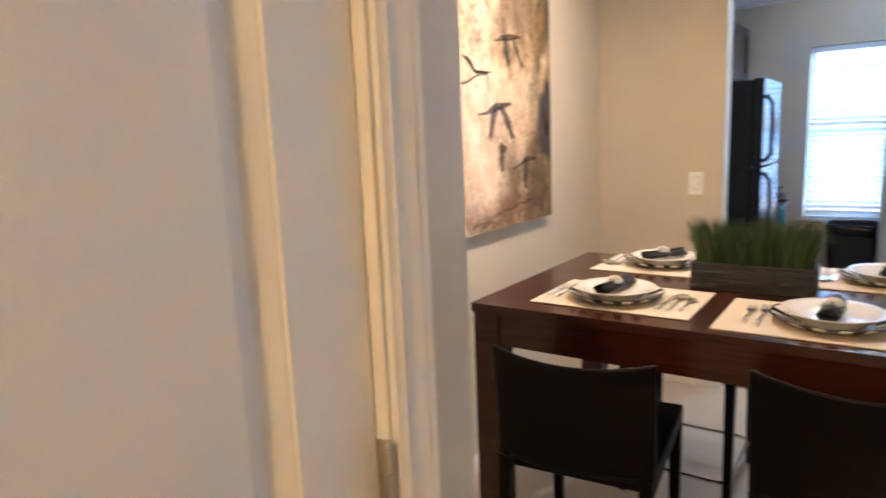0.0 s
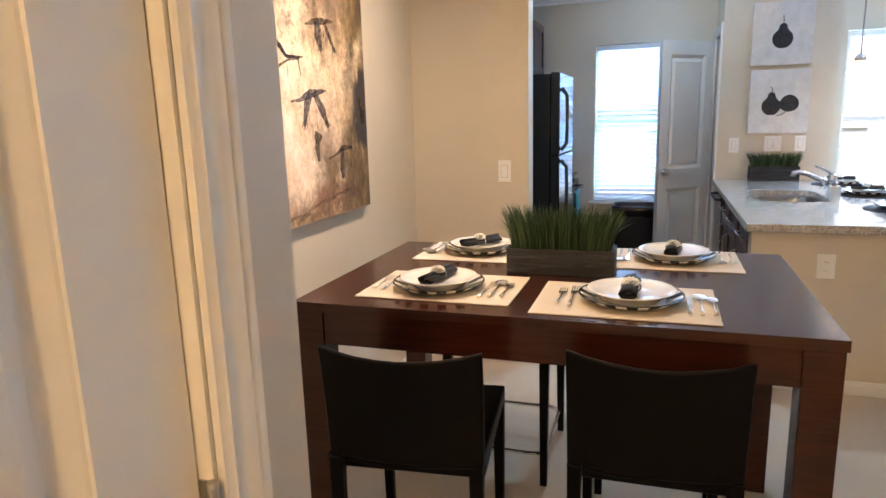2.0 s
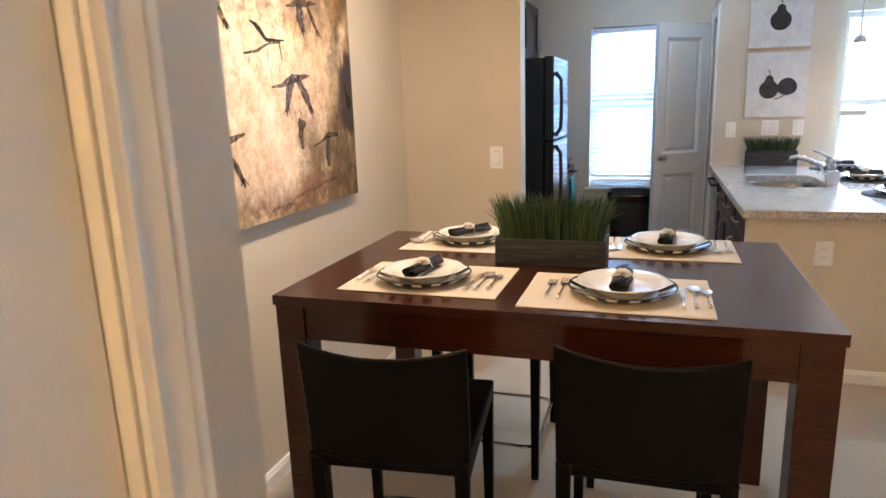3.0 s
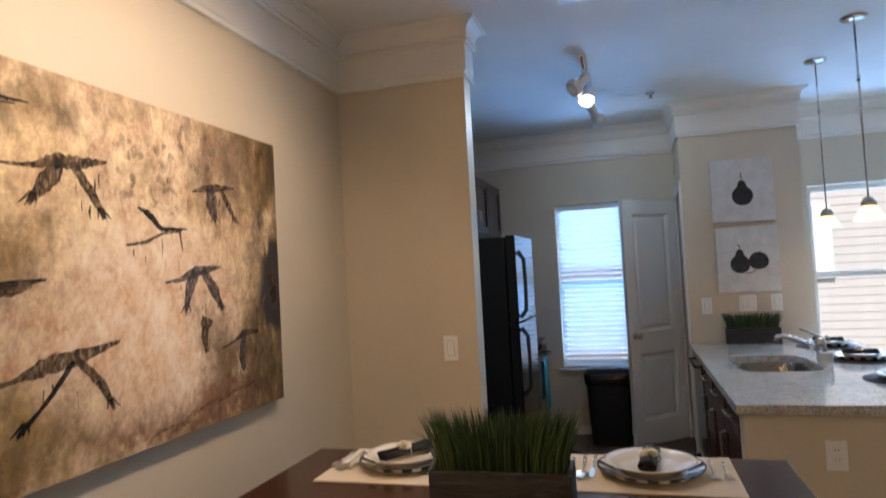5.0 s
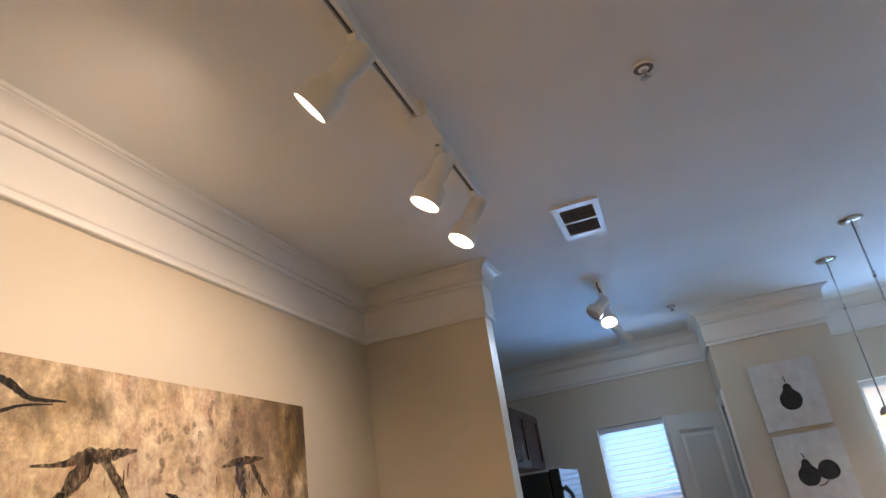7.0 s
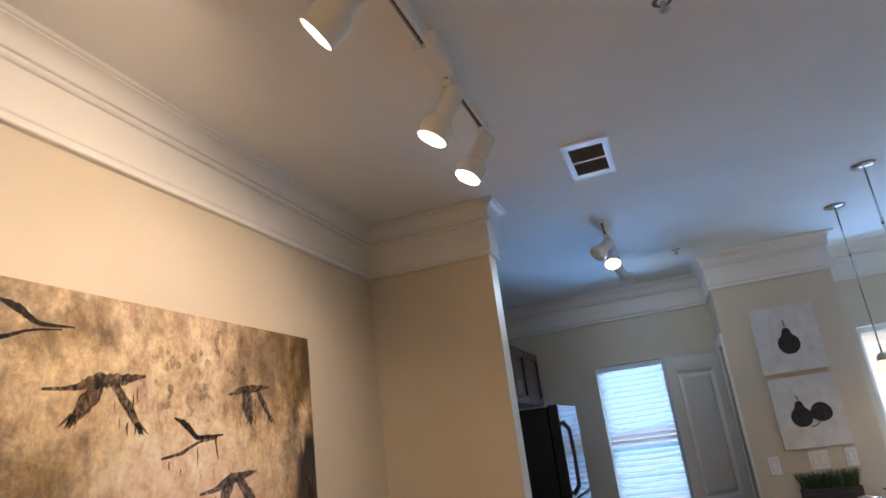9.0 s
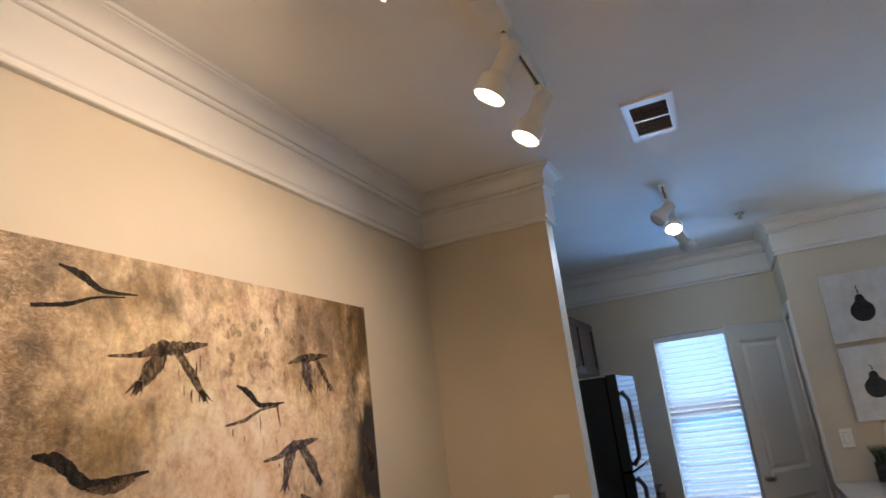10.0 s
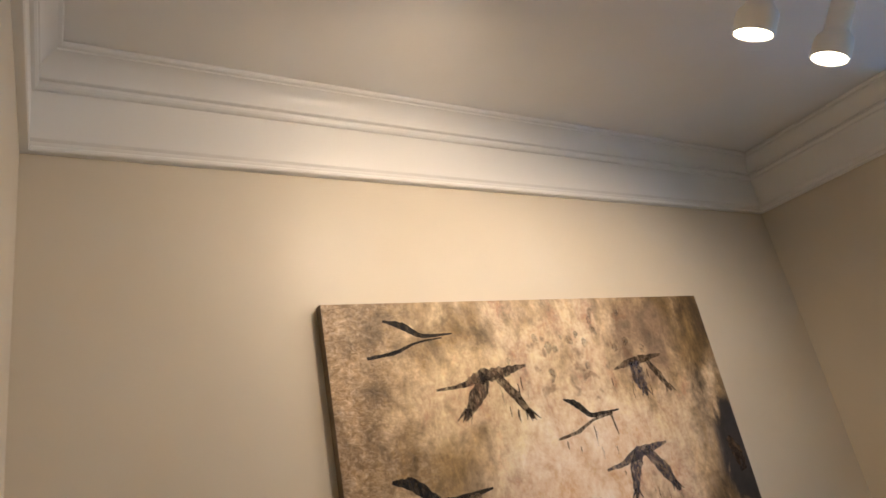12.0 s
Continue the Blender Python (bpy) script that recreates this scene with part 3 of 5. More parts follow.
door_casing("casing_hall", HALL + 0.0005, DOORY0 - 0.006, DOORY1 + 0.005, 2.056, 1, "white moulded casing round the hall door")
door_casing("casing_pantry", COL0 - 0.0005, PANY0 + 0.016, PANY1 - 0.03, 2.052, -1, "white moulded casing round the pantry doorway")
pantry_door = panel_door("door_2", 0.575, 1.955, 0.035, "white painted two-panel pantry door, standing half open", 0.875, 0.095)
a = math.degrees(math.atan2(6.36 - 6.745, 1.322 - 1.735))
pantry_door.matrix_basis = pose(1.730, 6.745, FZ, 0, 0, a) @ Matrix(((1, 0, 0, 0), (0, -1, 0, 0), (0, 0, 1, 0), (0, 0, 0, 1)))
tagged(pantry_door, kind="structure")


# added leaf, not a known part: keeps the doorway white instead of dark
filler_leaf = panel_door("door_3", PANY1 - PANY0 - 0.008, 1.955, 0.035, "added white leaf that fills the pantry doorway so it stays bright", 0.875, 0.095, False)
filler_leaf.matrix_basis = pose(COL0 + 0.012, PANY1 - 0.004, FZ, 0, 0, -90)
tagged(filler_leaf, kind="structure")


# ---- windows with blinds ----
def window(name, rect, lights, label):
    x0, x1, z0, z1 = rect
    ob = tagged(thing(name, label, "window"), kind="structure")
    y = FAR + 0.085
    fr = bmesh.new()
    mid = (z0 + z1) / 2
    cuts = [x0 + (x1 - x0) * k / lights for k in range(lights + 1)]
    for a, b in zip(cuts, cuts[1:]):
        for p, q in ((a, a + 0.04), (b - 0.04, b)):
            add_box(fr, p, q, y, y + 0.05, z0, z1)
        for p, q in ((z0, z0 + 0.045), (mid - 0.022, mid + 0.022), (z1 - 0.045, z1)):
            add_box(fr, a + 0.04, b - 0.04, y, y + 0.05, p, q)
    part("window_frame", fr, TRIM, ob)
    for a, b in zip(cuts, cuts[1:]):
        for p, q in ((z0 + 0.045, mid - 0.022), (mid + 0.022, z1 - 0.045)):
            g = part("pane", box(a + 0.04, b - 0.04, y + 0.022, y + 0.026, p, q), GLASS, ob, "clear window pane")
            g.visible_shadow = False
    part("window_sill", box(x0 - 0.04, x1 + 0.03, FAR - 0.035, FAR + 0.085, z0 - 0.022, z0 - 0.001, 0.004), TRIM, ob, "white painted sill")
    return ob


window("window_1", W1, 1, "white sash window over the kitchen bin, bright daylight outside")
window("window_2", W2, 2, "wide white sash window beside the breakfast bar")


def blind(name, x0, x1, z0, z1, label, tilt):
    ob = thing(name, label, "blind", (0, FAR + 0.045, 0))
    part("headrail", box(x0, x1, -0.022, 0.022, z1 - 0.048, z1 - 0.004, 0.003), BLIND, ob)
    bm = bmesh.new()
    w, n = 0.025, 4
    prof = []
    for k in range(n + 1):
        a = (k / n - 0.5) * 2
        prof.append((a * w, 0.0035 * (1 - a * a)))
    rot = Matrix.Rotation(radians(tilt), 3, "X")
    rows = []
    for lift in (0.0, 0.0024):
        rows.append([[bm.verts.new(rot @ Vector((x, py, pz + lift))) for py, pz in prof] for x in (x0 + 0.004, x1 - 0.004)])
    for s, r in enumerate(rows):
        for k in range(n):
            f = [r[0][k], r[1][k], r[1][k + 1], r[0][k + 1]]
            bm.faces.new(f if s else f[::-1])
    lo, hi = rows
    for e in (0, n):
        bm.faces.new([lo[0][e], lo[1][e], hi[1][e], hi[0][e]])
    bmesh.ops.recalc_face_normals(bm, faces=bm.faces)
    z = z1 - 0.075
    first = part("slat", bm, BLIND, ob)
    first.location.z = z
    while z - 0.043 > z0 + 0.04:
        z -= 0.043
        s = first.copy()
        scene.collection.objects.link(s)
        s.location.z = z
    part("bottom_rail", box(x0 + 0.004, x1 - 0.004, -0.024, 0.024, z0 + 0.004, z0 + 0.022, 0.003), BLIND, ob)
    for f in (0.15, 0.85):
        x = x0 + (x1 - x0) * f
        part("ladder_cord", box(x - 0.001, x + 0.001, -0.027, -0.0255, z0 + 0.02, z1 - 0.05), BLIND, ob)
    return ob


blind("window_blind", W1[0] + 0.008, W1[1] - 0.008, W1[2], W1[3], "white slatted blind lowered over the kitchen window", -40)


# ---- dining room: table and chairs ----
TX0, TX1, TY0, TY1, TZ = 0.325, 1.725, 2.123, 3.042, 0.952
table = thing("dining_table", "dark cherry wooden counter-height dining table set for four", "table", ((TX0 + TX1) / 2, (TY0 + TY1) / 2, FZ))
TH = TZ - FZ
hx, hy = (TX1 - TX0) / 2, (TY1 - TY0) / 2
part("tabletop_leaf", box(-hx, -0.0004, -hy, hy, TH - 0.028, TH, 0.0014), CHERRY, table)
part("tabletop_leaf", box(0.0004, hx, -hy, hy, TH - 0.028, TH, 0.0014), CHERRY, table)
for y0, y1 in ((-hy + 0.012, -hy + 0.034), (hy - 0.034, hy - 0.012)):
    part("apron", box(-hx + 0.09, hx - 0.09, y0, y1, TH - 0.125, TH - 0.028, 0.002), CHERRY, table)
for x0, x1 in ((-hx + 0.012, -hx + 0.034), (hx - 0.034, hx - 0.012)):
    part("apron", box(x0, x1, -hy + 0.09, hy - 0.09, TH - 0.125, TH - 0.028, 0.002), CHERRY, table)
for sx in (-1, 1):
    for sy in (-1, 1):
        cx, cy = sx * (hx - 0.048), sy * (hy - 0.048)
        part("leg", box(cx - 0.043, cx + 0.043, cy - 0.043, cy + 0.043, 0, TH - 0.028, 0.004), CHERRY, table)


def counter_chair():
    """A leather counter chair, its back towards -y, base at the middle of the floor under it."""
    ob = thing("counter_chair", "black leather counter-height chair with a chrome foot ring", "chair", group="chairs round the dining table")
    w, d, seat, top = 0.205, 0.23, 0.550, 0.833
    nx, nz = 9, 8
    bm = bmesh.new()
    grid = {}
    for side, off in ((0, 0.0), (1, 0.030)):
        for i in range(nx):
            for j in range(nz):
                a, b = i / (nx - 1) * 2 - 1, j / (nz - 1)
                z = 0.525 + b * (top - 0.525)
                if j == nz - 1:
                    z -= 0.024 * (1 - a * a)
                y = -d + off + 0.030 * (1 - a * a) * (-1) - 0.035 * b * b + 0.012
                thin = 0.008 * (b ** 4) * (1 if side == 0 else -1)
                grid[side, i, j] = bm.verts.new((a * (w + 0.004 * b), y + thin, z))
    for i in range(nx - 1):
        for j in range(nz - 1):
            bm.faces.new([grid[0, i, j], grid[0, i + 1, j], grid[0, i + 1, j + 1], grid[0, i, j + 1]])
            bm.faces.new([grid[1, i, j], grid[1, i, j + 1], grid[1, i + 1, j + 1], grid[1, i + 1, j]])
    for i in range(nx - 1):
        for j in (0, nz - 1):
            bm.faces.new([grid[0, i, j], grid[1, i, j], grid[1, i + 1, j], grid[0, i + 1, j]])
    for j in range(nz - 1):
        for i in (0, nx - 1):
            bm.faces.new([grid[0, i, j], grid[0, i, j + 1], grid[1, i, j + 1], grid[1, i, j]])
    bmesh.ops.recalc_face_normals(bm, faces=bm.faces)
    back = smooth(part("backrest", bm, LEATHER, ob), 60)
    bev = back.modifiers.new("round", "BEVEL")
    bev.width, bev.segments, bev.limit_method = 0.007, 3, "ANGLE"
    seam = [k / 6 - 1 for k in range(13)]
    part("seam", tube([(a * (w - 0.002), -d - 0.029 * (1 - a * a) - 0.010, 0.532) for a in seam], 0.0022, 6), LEATHER, back)
    bm = box(-w, w, -d + 0.03, d, seat - 0.075, seat, 0.012, 3)
    for v in bm.verts:
        if v.co.z < seat - 0.05:
            v.co.z += 0.030 * max(0, (v.co.y + d) / (2 * d))
    smooth(part("seat", bm, LEATHER, ob), 50)
    for sx in (-1, 1):
        for y0, zt in ((-d + 0.005, seat - 0.02), (d - 0.035, seat - 0.02)):
            bm = box(sx * (w - 0.019) - 0.018, sx * (w - 0.019) + 0.018, y0, y0 + 0.034, 0.0, zt, 0.004)
            for v in bm.verts:
                t = v.co.z / zt
                mx, my = sx * (w - 0.019), y0 + 0.017
                v.co.x = mx + (v.co.x - mx) * (0.72 + 0.28 * t)
                v.co.y = my + (v.co.y - my) * (0.72 + 0.28 * t) + (-0.025 * (1 - t) if y0 < 0 else 0.010 * (1 - t))
            part("leg", bm, LEATHER, ob)
    ring = []
    r = 0.05
    for cx, cy, a0 in ((w - 0.02 - r, d - 0.02 - r, 0), (-w + 0.02 + r, d - 0.02 - r, 90), (-w + 0.02 + r, -d + 0.022 + r, 180), (w - 0.02 - r, -d + 0.022 + r, 270)):
        for k in range(6):
            a = radians(a0 + 18 * k)
            ring.append((cx + r * math.cos(a), cy + r * math.sin(a), 0.118))
    part("foot_ring", tube(ring, 0.0075, 8, True), CHROME, ob, "polished chrome foot ring")
    return ob


chair = counter_chair()
chair.matrix_basis = pose(0.695, 2.185, FZ, 0, 0, 6)
for x, y, a in ((1.318, 2.285, 1), (0.752, 3.015, 180), (1.322, 3.02, 181)):
    copy_thing(chair, pose(x, y, FZ, 0, 0, a))


# ---- place settings ----
def place_mat(x0, x1, y0, y1):
    bm = box(-(x1 - x0) / 2, (x1 - x0) / 2, -(y1 - y0) / 2, (y1 - y0) / 2, 0, 0.004, 0.0012, 1)
    ob = part("placemat", bm, MATCLOTH)
    ob.location = ((x0 + x1) / 2, (y0 + y1) / 2, TZ + 0.0005)
    return tagged(ob, "rectangular beige woven placemat on the dining table", "placemat", "placemats on the dining table")


def charger(x, y, z, label, group, turn=0):
    """A plate with a black and white chequered rim."""
    ob = thing("charger_plate", label, "plate", (x, y, z), turn, group)
    n = 30
    prof = [(0.0, 0.004), (0.085, 0.004), (0.092, 0.0065), (0.114, 0.0150), (0.133, 0.0235), (0.1375, 0.0245), (0.138, 0.0225), (0.116, 0.009), (0.088, 0.001), (0.0, 0.0)]

    def pick(ring, k):
        if ring in (4, 5):
            return 1
        if ring in (2, 3, 6):
            return k % 2
        return 0

    part("plate_body", lathe(prof, n, None, pick), (CHINA, GLAZE), ob)
    return ob


def dinner_plate(x, y, z, group):
    bm = lathe([(0.0, 0.014), (0.070, 0.014), (0.079, 0.0165), (0.097, 0.0265), (0.1145, 0.0315), (0.1165, 0.0305), (0.098, 0.022), (0.076, 0.004), (0.068, 0.0), (0.0, 0.0)], 40)
    ob = part("dinner_plate", bm, CHINA)
    ob.location = (x, y, z)
    return tagged(ob, "cream china dinner plate resting on a chequered charger", "plate", group)


def napkin(x, y, z, turn, lean=0.0):
    ob = thing("napkin", "rolled black cloth napkin in a white flower ring on a plate", "napkin", (x, y, z), turn, "napkins on the plates")
    bm = bmesh.new()
    n, turns = 40, 2.3
    rows = []
    for i, px in enumerate((-0.085, -0.035, 0.0, 0.035, 0.085)):
        sq = (1.05, 0.98, 0.9, 0.98, 1.08)[i]
        row = []
        for k in range(n):
            a = 2 * math.pi * turns * k / (n - 1)
            r = (0.008 + 0.019 * k / (n - 1)) * sq
            row.append(bm.verts.new((px + 0.004 * math.sin(k), r * math.cos(a), 0.018 + 0.60 * r * math.sin(a))))
        rows.append(row)
    for p, q in zip(rows, rows[1:]):
        for k in range(n - 1):
            bm.faces.new([p[k], p[k + 1], q[k + 1], q[k]]).smooth = True
    cloth = part("cloth", bm, NAPKIN, ob)
    so = cloth.modifiers.new("thick", "SOLIDIFY")
    so.thickness = 0.0022
    part("napkin_ring", tube([(0, 0.0265 * math.cos(2 * math.pi * k / 16), 0.0185 + 0.0165 * math.sin(2 * math.pi * k / 16)) for k in range(16)], 0.002, 6, True), CHROME, ob)
    bm = bmesh.new()
    rng = random.Random(5)
    for ring, (count, rad, tip, zz) in enumerate(((16, 0.022, 0.0085, 0.037), (16, 0.021, 0.0085, 0.044), (11, 0.015, 0.008, 0.052), (5, 0.006, 0.0075, 0.058))):
        for k in range(count):
            a = 2 * math.pi * (k + 0.5 * ring) / count + rng.uniform(-0.1, 0.1)
            m = Matrix.Translation((rad * math.cos(a), rad * math.sin(a), zz)) @ Matrix.Rotation(a, 4, "Z") @ Matrix.Rotation(-0.35, 4, "Y") @ Matrix.Diagonal((1.7, 0.5, 0.45, 1))
            bmesh.ops.create_icosphere(bm, subdivisions=1, radius=tip, matrix=m)
    bmesh.ops.scale(bm, verts=bm.verts, vec=(0.72, 0.72, 0.72))
    bmesh.ops.translate(bm, verts=bm.verts, vec=(-0.008, 0, 0.002))
    part("flower", bm, PETAL, ob, "small white fabric flower")
    return ob


def fork(x, y, turn, size, group):
    ob = thing("fork", "polished steel fork with a ribbed handle on a placemat", "fork", (x, y, TZ + 0.0048), turn, group)
    L = size
    bm = bmesh.new()
    add_tube(bm, [(0, -L * 0.5, 0.0055), (0, -L * 0.36, 0.0055), (0, -L * 0.1, 0.004), (0, L * 0.14, 0.004)], [0.0052, 0.0048, 0.0026, 0.003], 8)
    add_plate(bm, [(-0.004, L * 0.13), (0.004, L * 0.13), (0.012, L * 0.24), (0.0125, L * 0.30), (-0.0125, L * 0.30), (-0.012, L * 0.24)], 0.002, lambda a, b, d: (a, b, 0.003 + d + 4 * (b - L * 0.2) ** 2))
    for k in range(4):
        cx = -0.0098 + k * 0.00653
        add_plate(bm, [(cx - 0.0019, L * 0.295), (cx + 0.0019, L * 0.295), (cx + 0.0009, L * 0.5), (cx - 0.0009, L * 0.5)], 0.002, lambda a, b, d: (a, b, 0.003 + d + 4 * (b - L * 0.2) ** 2 * 0.5))
    part("fork_body", bm, SILVER, ob)
    return ob


def spoon(x, y, turn, size, group):
    ob = thing("spoon", "polished steel spoon with a ribbed handle on a placemat", "spoon", (x, y, TZ + 0.0048), turn, group)
    L = size
    bm = bmesh.new()
    add_tube(bm, [(0, -L * 0.5, 0.0055), (0, -L * 0.36, 0.0055), (0, -L * 0.05, 0.004), (0, L * 0.24, 0.006)], [0.0052, 0.0048, 0.0026, 0.0032], 8)
    m = Matrix.Translation((0, L * 0.36, 0.008)) @ Matrix.Diagonal((0.108 * L, 0.165 * L, 0.006 / 0.5 * 0.5, 1))
    bowl = bmesh.ops.create_uvsphere(bm, u_segments=16, v_segments=10, radius=1.0, matrix=m)["verts"]
    for vv in bowl:
        if vv.co.z > 0.008:
            vv.co.z = 0.008 - 0.6 * (vv.co.z - 0.008)
    for f in bm.faces:
        f.smooth = True
    part("spoon_body", bm, SILVER, ob)
    return ob


def knife(x, y, turn, size, group):
    ob = thing("knife", "polished steel table knife on a placemat", "knife", (x, y, TZ + 0.0048), turn, group)
    L = size
    bm = bmesh.new()
    add_tube(bm, [(0, -L * 0.5, 0.0055), (0, -L * 0.3, 0.0055), (0, -L * 0.04, 0.0045), (0, 0, 0.004)], [0.0055, 0.005, 0.0042, 0.003], 8)
    add_plate(bm, [(-0.004, -0.004), (0.005, -0.004), (0.009, L * 0.1), (0.009, L * 0.4), (0.002, L * 0.5), (-0.005, L * 0.46)], 0.0016, lambda a, b, d: (a, b, 0.003 + d))
    part("knife_body", bm, SILVER, ob)
    return ob


SET = "charger plates on the dining table"
NEARFAR = (((0.482, 0.938, 2.205, 2.525), (0.695, 2.345), 1, 82), ((1.000, 1.468, 2.160, 2.490), (1.250, 2.318), 1, 88), ((0.466, 0.922, 2.712, 3.034), (0.682, 2.885), -1, 56), ((1.122, 1.580, 2.715, 3.034), (1.368, 2.872), -1, 85))
for mat, (px, py), s, turn in NEARFAR:
    place_mat(*mat)
    charger(px, py, TZ + 0.0048, "charger plate with a black and white chequered rim on a placemat", SET, turn)
    dinner_plate(px, py, TZ + 0.0108, "dinner plates on the dining table")
    napkin(px, py, TZ + 0.0265, turn)
    cy = (mat[2] + mat[3]) / 2
    face = 0 if s > 0 else 180
    for off, size in ((-0.192, 0.150), (-0.158, 0.185)):
        fork(px + s * off * 0.97, cy - s * 0.01, face, size, "forks on the dining table")
    knife(px + s * 0.148, cy - s * 0.025, face, 0.185, "knives on the dining table")
    spoon(px + s * 0.176, cy - s * 0.015, face, 0.180, "spoons on the dining table")
    spoon(px + s * 0.207, cy - s * 0.025, face, 0.140, "spoons on the dining table")


def grass_planter(x, y, z, w, d, h, tall, count, seed, label):
    ob = thing("grass_planter", label, "planter", (x, y, z), 0, "grass planters")
    bm = bmesh.new()
    add_box(bm, -w / 2, w / 2, -d / 2, -d / 2 + 0.012, 0, h, 0.0015)
    add_box(bm, -w / 2, w / 2, d / 2 - 0.012, d / 2, 0, h, 0.0015)
    add_box(bm, -w / 2, -w / 2 + 0.012, -d / 2 + 0.012, d / 2 - 0.012, 0, h, 0.0015)
    add_box(bm, w / 2 - 0.012, w / 2, -d / 2 + 0.012, d / 2 - 0.012, 0, h, 0.0015)
    add_box(bm, -w / 2 + 0.012, w / 2 - 0.012, -d / 2 + 0.012, d / 2 - 0.012, 0, h - 0.02)
    part("wooden_box", bm, PLANTER, ob, "weathered black wooden box")
    rng = random.Random(seed)
    bm = bmesh.new()
    for _ in range(count):
        gx, gy = rng.uniform(-w / 2 + 0.014, w / 2 - 0.014), rng.uniform(-d / 2 + 0.014, d / 2 - 0.014)
        L = tall * rng.uniform(0.72, 1.06)
        a = rng.uniform(0, 6.28)
        bend = rng.uniform(0.0, 0.022) + (0.05 if rng.random() < 0.03 else 0)
        outx = gx / w * 0.085 + bend * math.cos(a)
        outy = gy / d * 0.03 + bend * math.sin(a)
        wd = rng.uniform(0.0009, 0.0017)
        side = Vector((math.cos(a + 1.57), math.sin(a + 1.57), 0)) * wd
        prev = None
        for f, ww in ((0, 1.0), (0.4, 1.0), (0.75, 0.8), (1.0, 0.12)):
            c = Vector((gx + outx * f * f, gy + outy * f * f, h - 0.022 + L * f * (1 - 0.15 * f * bend * 20)))
            cur = (bm.verts.new(c - side * ww), bm.verts.new(c + side * ww))
            if prev:
                bm.faces.new([prev[0], prev[1], cur[1], cur[0]])
            prev = cur
    tagged(part("grass", bm, GRASS, ob, "dense green artificial grass blades"), kind="stuff")
    return ob


grass_planter(1.020, 2.640, TZ + 0.0005, 0.340, 0.125, 0.082, 0.158, 1500, 3, "black wooden box of green artificial grass on the dining table")

# ---- dining room: canvas, switch, track light, ceiling fittings ----
PY0, PY1, PZ0, PZ1 = 1.866, 3.307, 1.068, 2.050
canvas = thing("wall_canvas", "large unframed brown and cream abstract canvas with dark strokes", "painting", (0.0, (PY0 + PY1) / 2, (PZ0 + PZ1) / 2))
hw, hh = (PY1 - PY0) / 2, (PZ1 - PZ0) / 2
part("stretcher", box(0.004, 0.0335, -hw, hw, -hh, hh, 0.002), CANVASEDGE, canvas, "brown painted canvas edge")
part("canvas_face", box(0.0336, 0.0355, -hw + 0.001, hw - 0.001, -hh + 0.001, hh - 0.001), CANVAS, canvas, "mottled cream, ochre and umber paint")


def stroke(points, widths, paint_of, lift):
    """A tapered brush stroke on the canvas, through places given as (y, z) on the wall."""
    oy, oz = (PY0 + PY1) / 2, (PZ0 + PZ1) / 2
    rng = random.Random(round(points[0][0] * 1000) + lift)
    fine, n = [], 7
    for i in range(len(points) - 1):
        for k in range(n):
            f = k / n
            fine.append((points[i][0] + f * (points[i + 1][0] - points[i][0]), points[i][1] + f * (points[i + 1][1] - points[i][1]), widths[i] + f * (widths[i + 1] - widths[i])))
    fine.append((*points[-1], widths[-1]))
    for _ in range(3):
        fine = [fine[0]] + [tuple((fine[k - 1][c] + 2 * fine[k][c] + fine[k + 1][c]) / 4 for c in range(3)) for k in range(1, len(fine) - 1)] + [fine[-1]]
    left, rite = [], []
    for k, (y, z, w) in enumerate(fine):
        q, p = fine[min(k + 1, len(fine) - 1)], fine[max(k - 1, 0)]
        d = Vector((q[0] - p[0], q[1] - p[1])).normalized()
        left.append((y - oy - d.y * w * rng.uniform(0.75, 1.2), z - oz + d.x * w * rng.uniform(0.75, 1.2)))
        rite.append((y - oy + d.y * w * rng.uniform(0.75, 1.2), z - oz - d.x * w * rng.uniform(0.75, 1.2)))
    bm = bmesh.new()
    x = 0.0357 + 0.00025 * lift
    a = [bm.verts.new((x, *p)) for p in left]
    b = [bm.verts.new((x, *p)) for p in rite]
    for k in range(len(a) - 1):
        bm.faces.new([a[k], b[k], b[k + 1], a[k + 1]])
    bmesh.ops.recalc_face_normals(bm, faces=bm.faces)
    if bm.faces[:][0].normal.x < 0:
        bmesh.ops.reverse_faces(bm, faces=bm.faces)
    part("brush_stroke", bm, paint_of, canvas)


# slim dark marks
stroke([(2.030, 2.000), (2.085, 1.985), (2.137, 1.953), (2.236, 1.957)], [0.003, 0.011, 0.007, 0.002], INK, 1)
stroke([(1.972, 1.903), (2.050, 1.912), (2.120, 1.938), (2.20, 1.947)], [0.004, 0.006, 0.003, 0.002], INK, 2)
stroke([(2.570, 1.742), (2.615, 1.725), (2.660, 1.684), (2.778, 1.692)], [0.003, 0.011, 0.008, 0.002], INK, 1)
stroke([(2.520, 1.634), (2.60, 1.645), (2.66, 1.672), (2.75, 1.685)], [0.003, 0.006, 0.004, 0.004], UMBER, 2)
stroke([(2.740, 1.690), (2.752, 1.62)], [0.006, 0.002], UMBER, 3)
stroke([(1.990, 1.603), (2.045, 1.590), (2.110, 1.530), (2.27, 1.545)], [0.004, 0.017, 0.013, 0.003], INK, 1)
stroke([(2.11, 1.525), (2.17, 1.520), (2.23, 1.535)], [0.004, 0.015, 0.008], UMBER, 2)
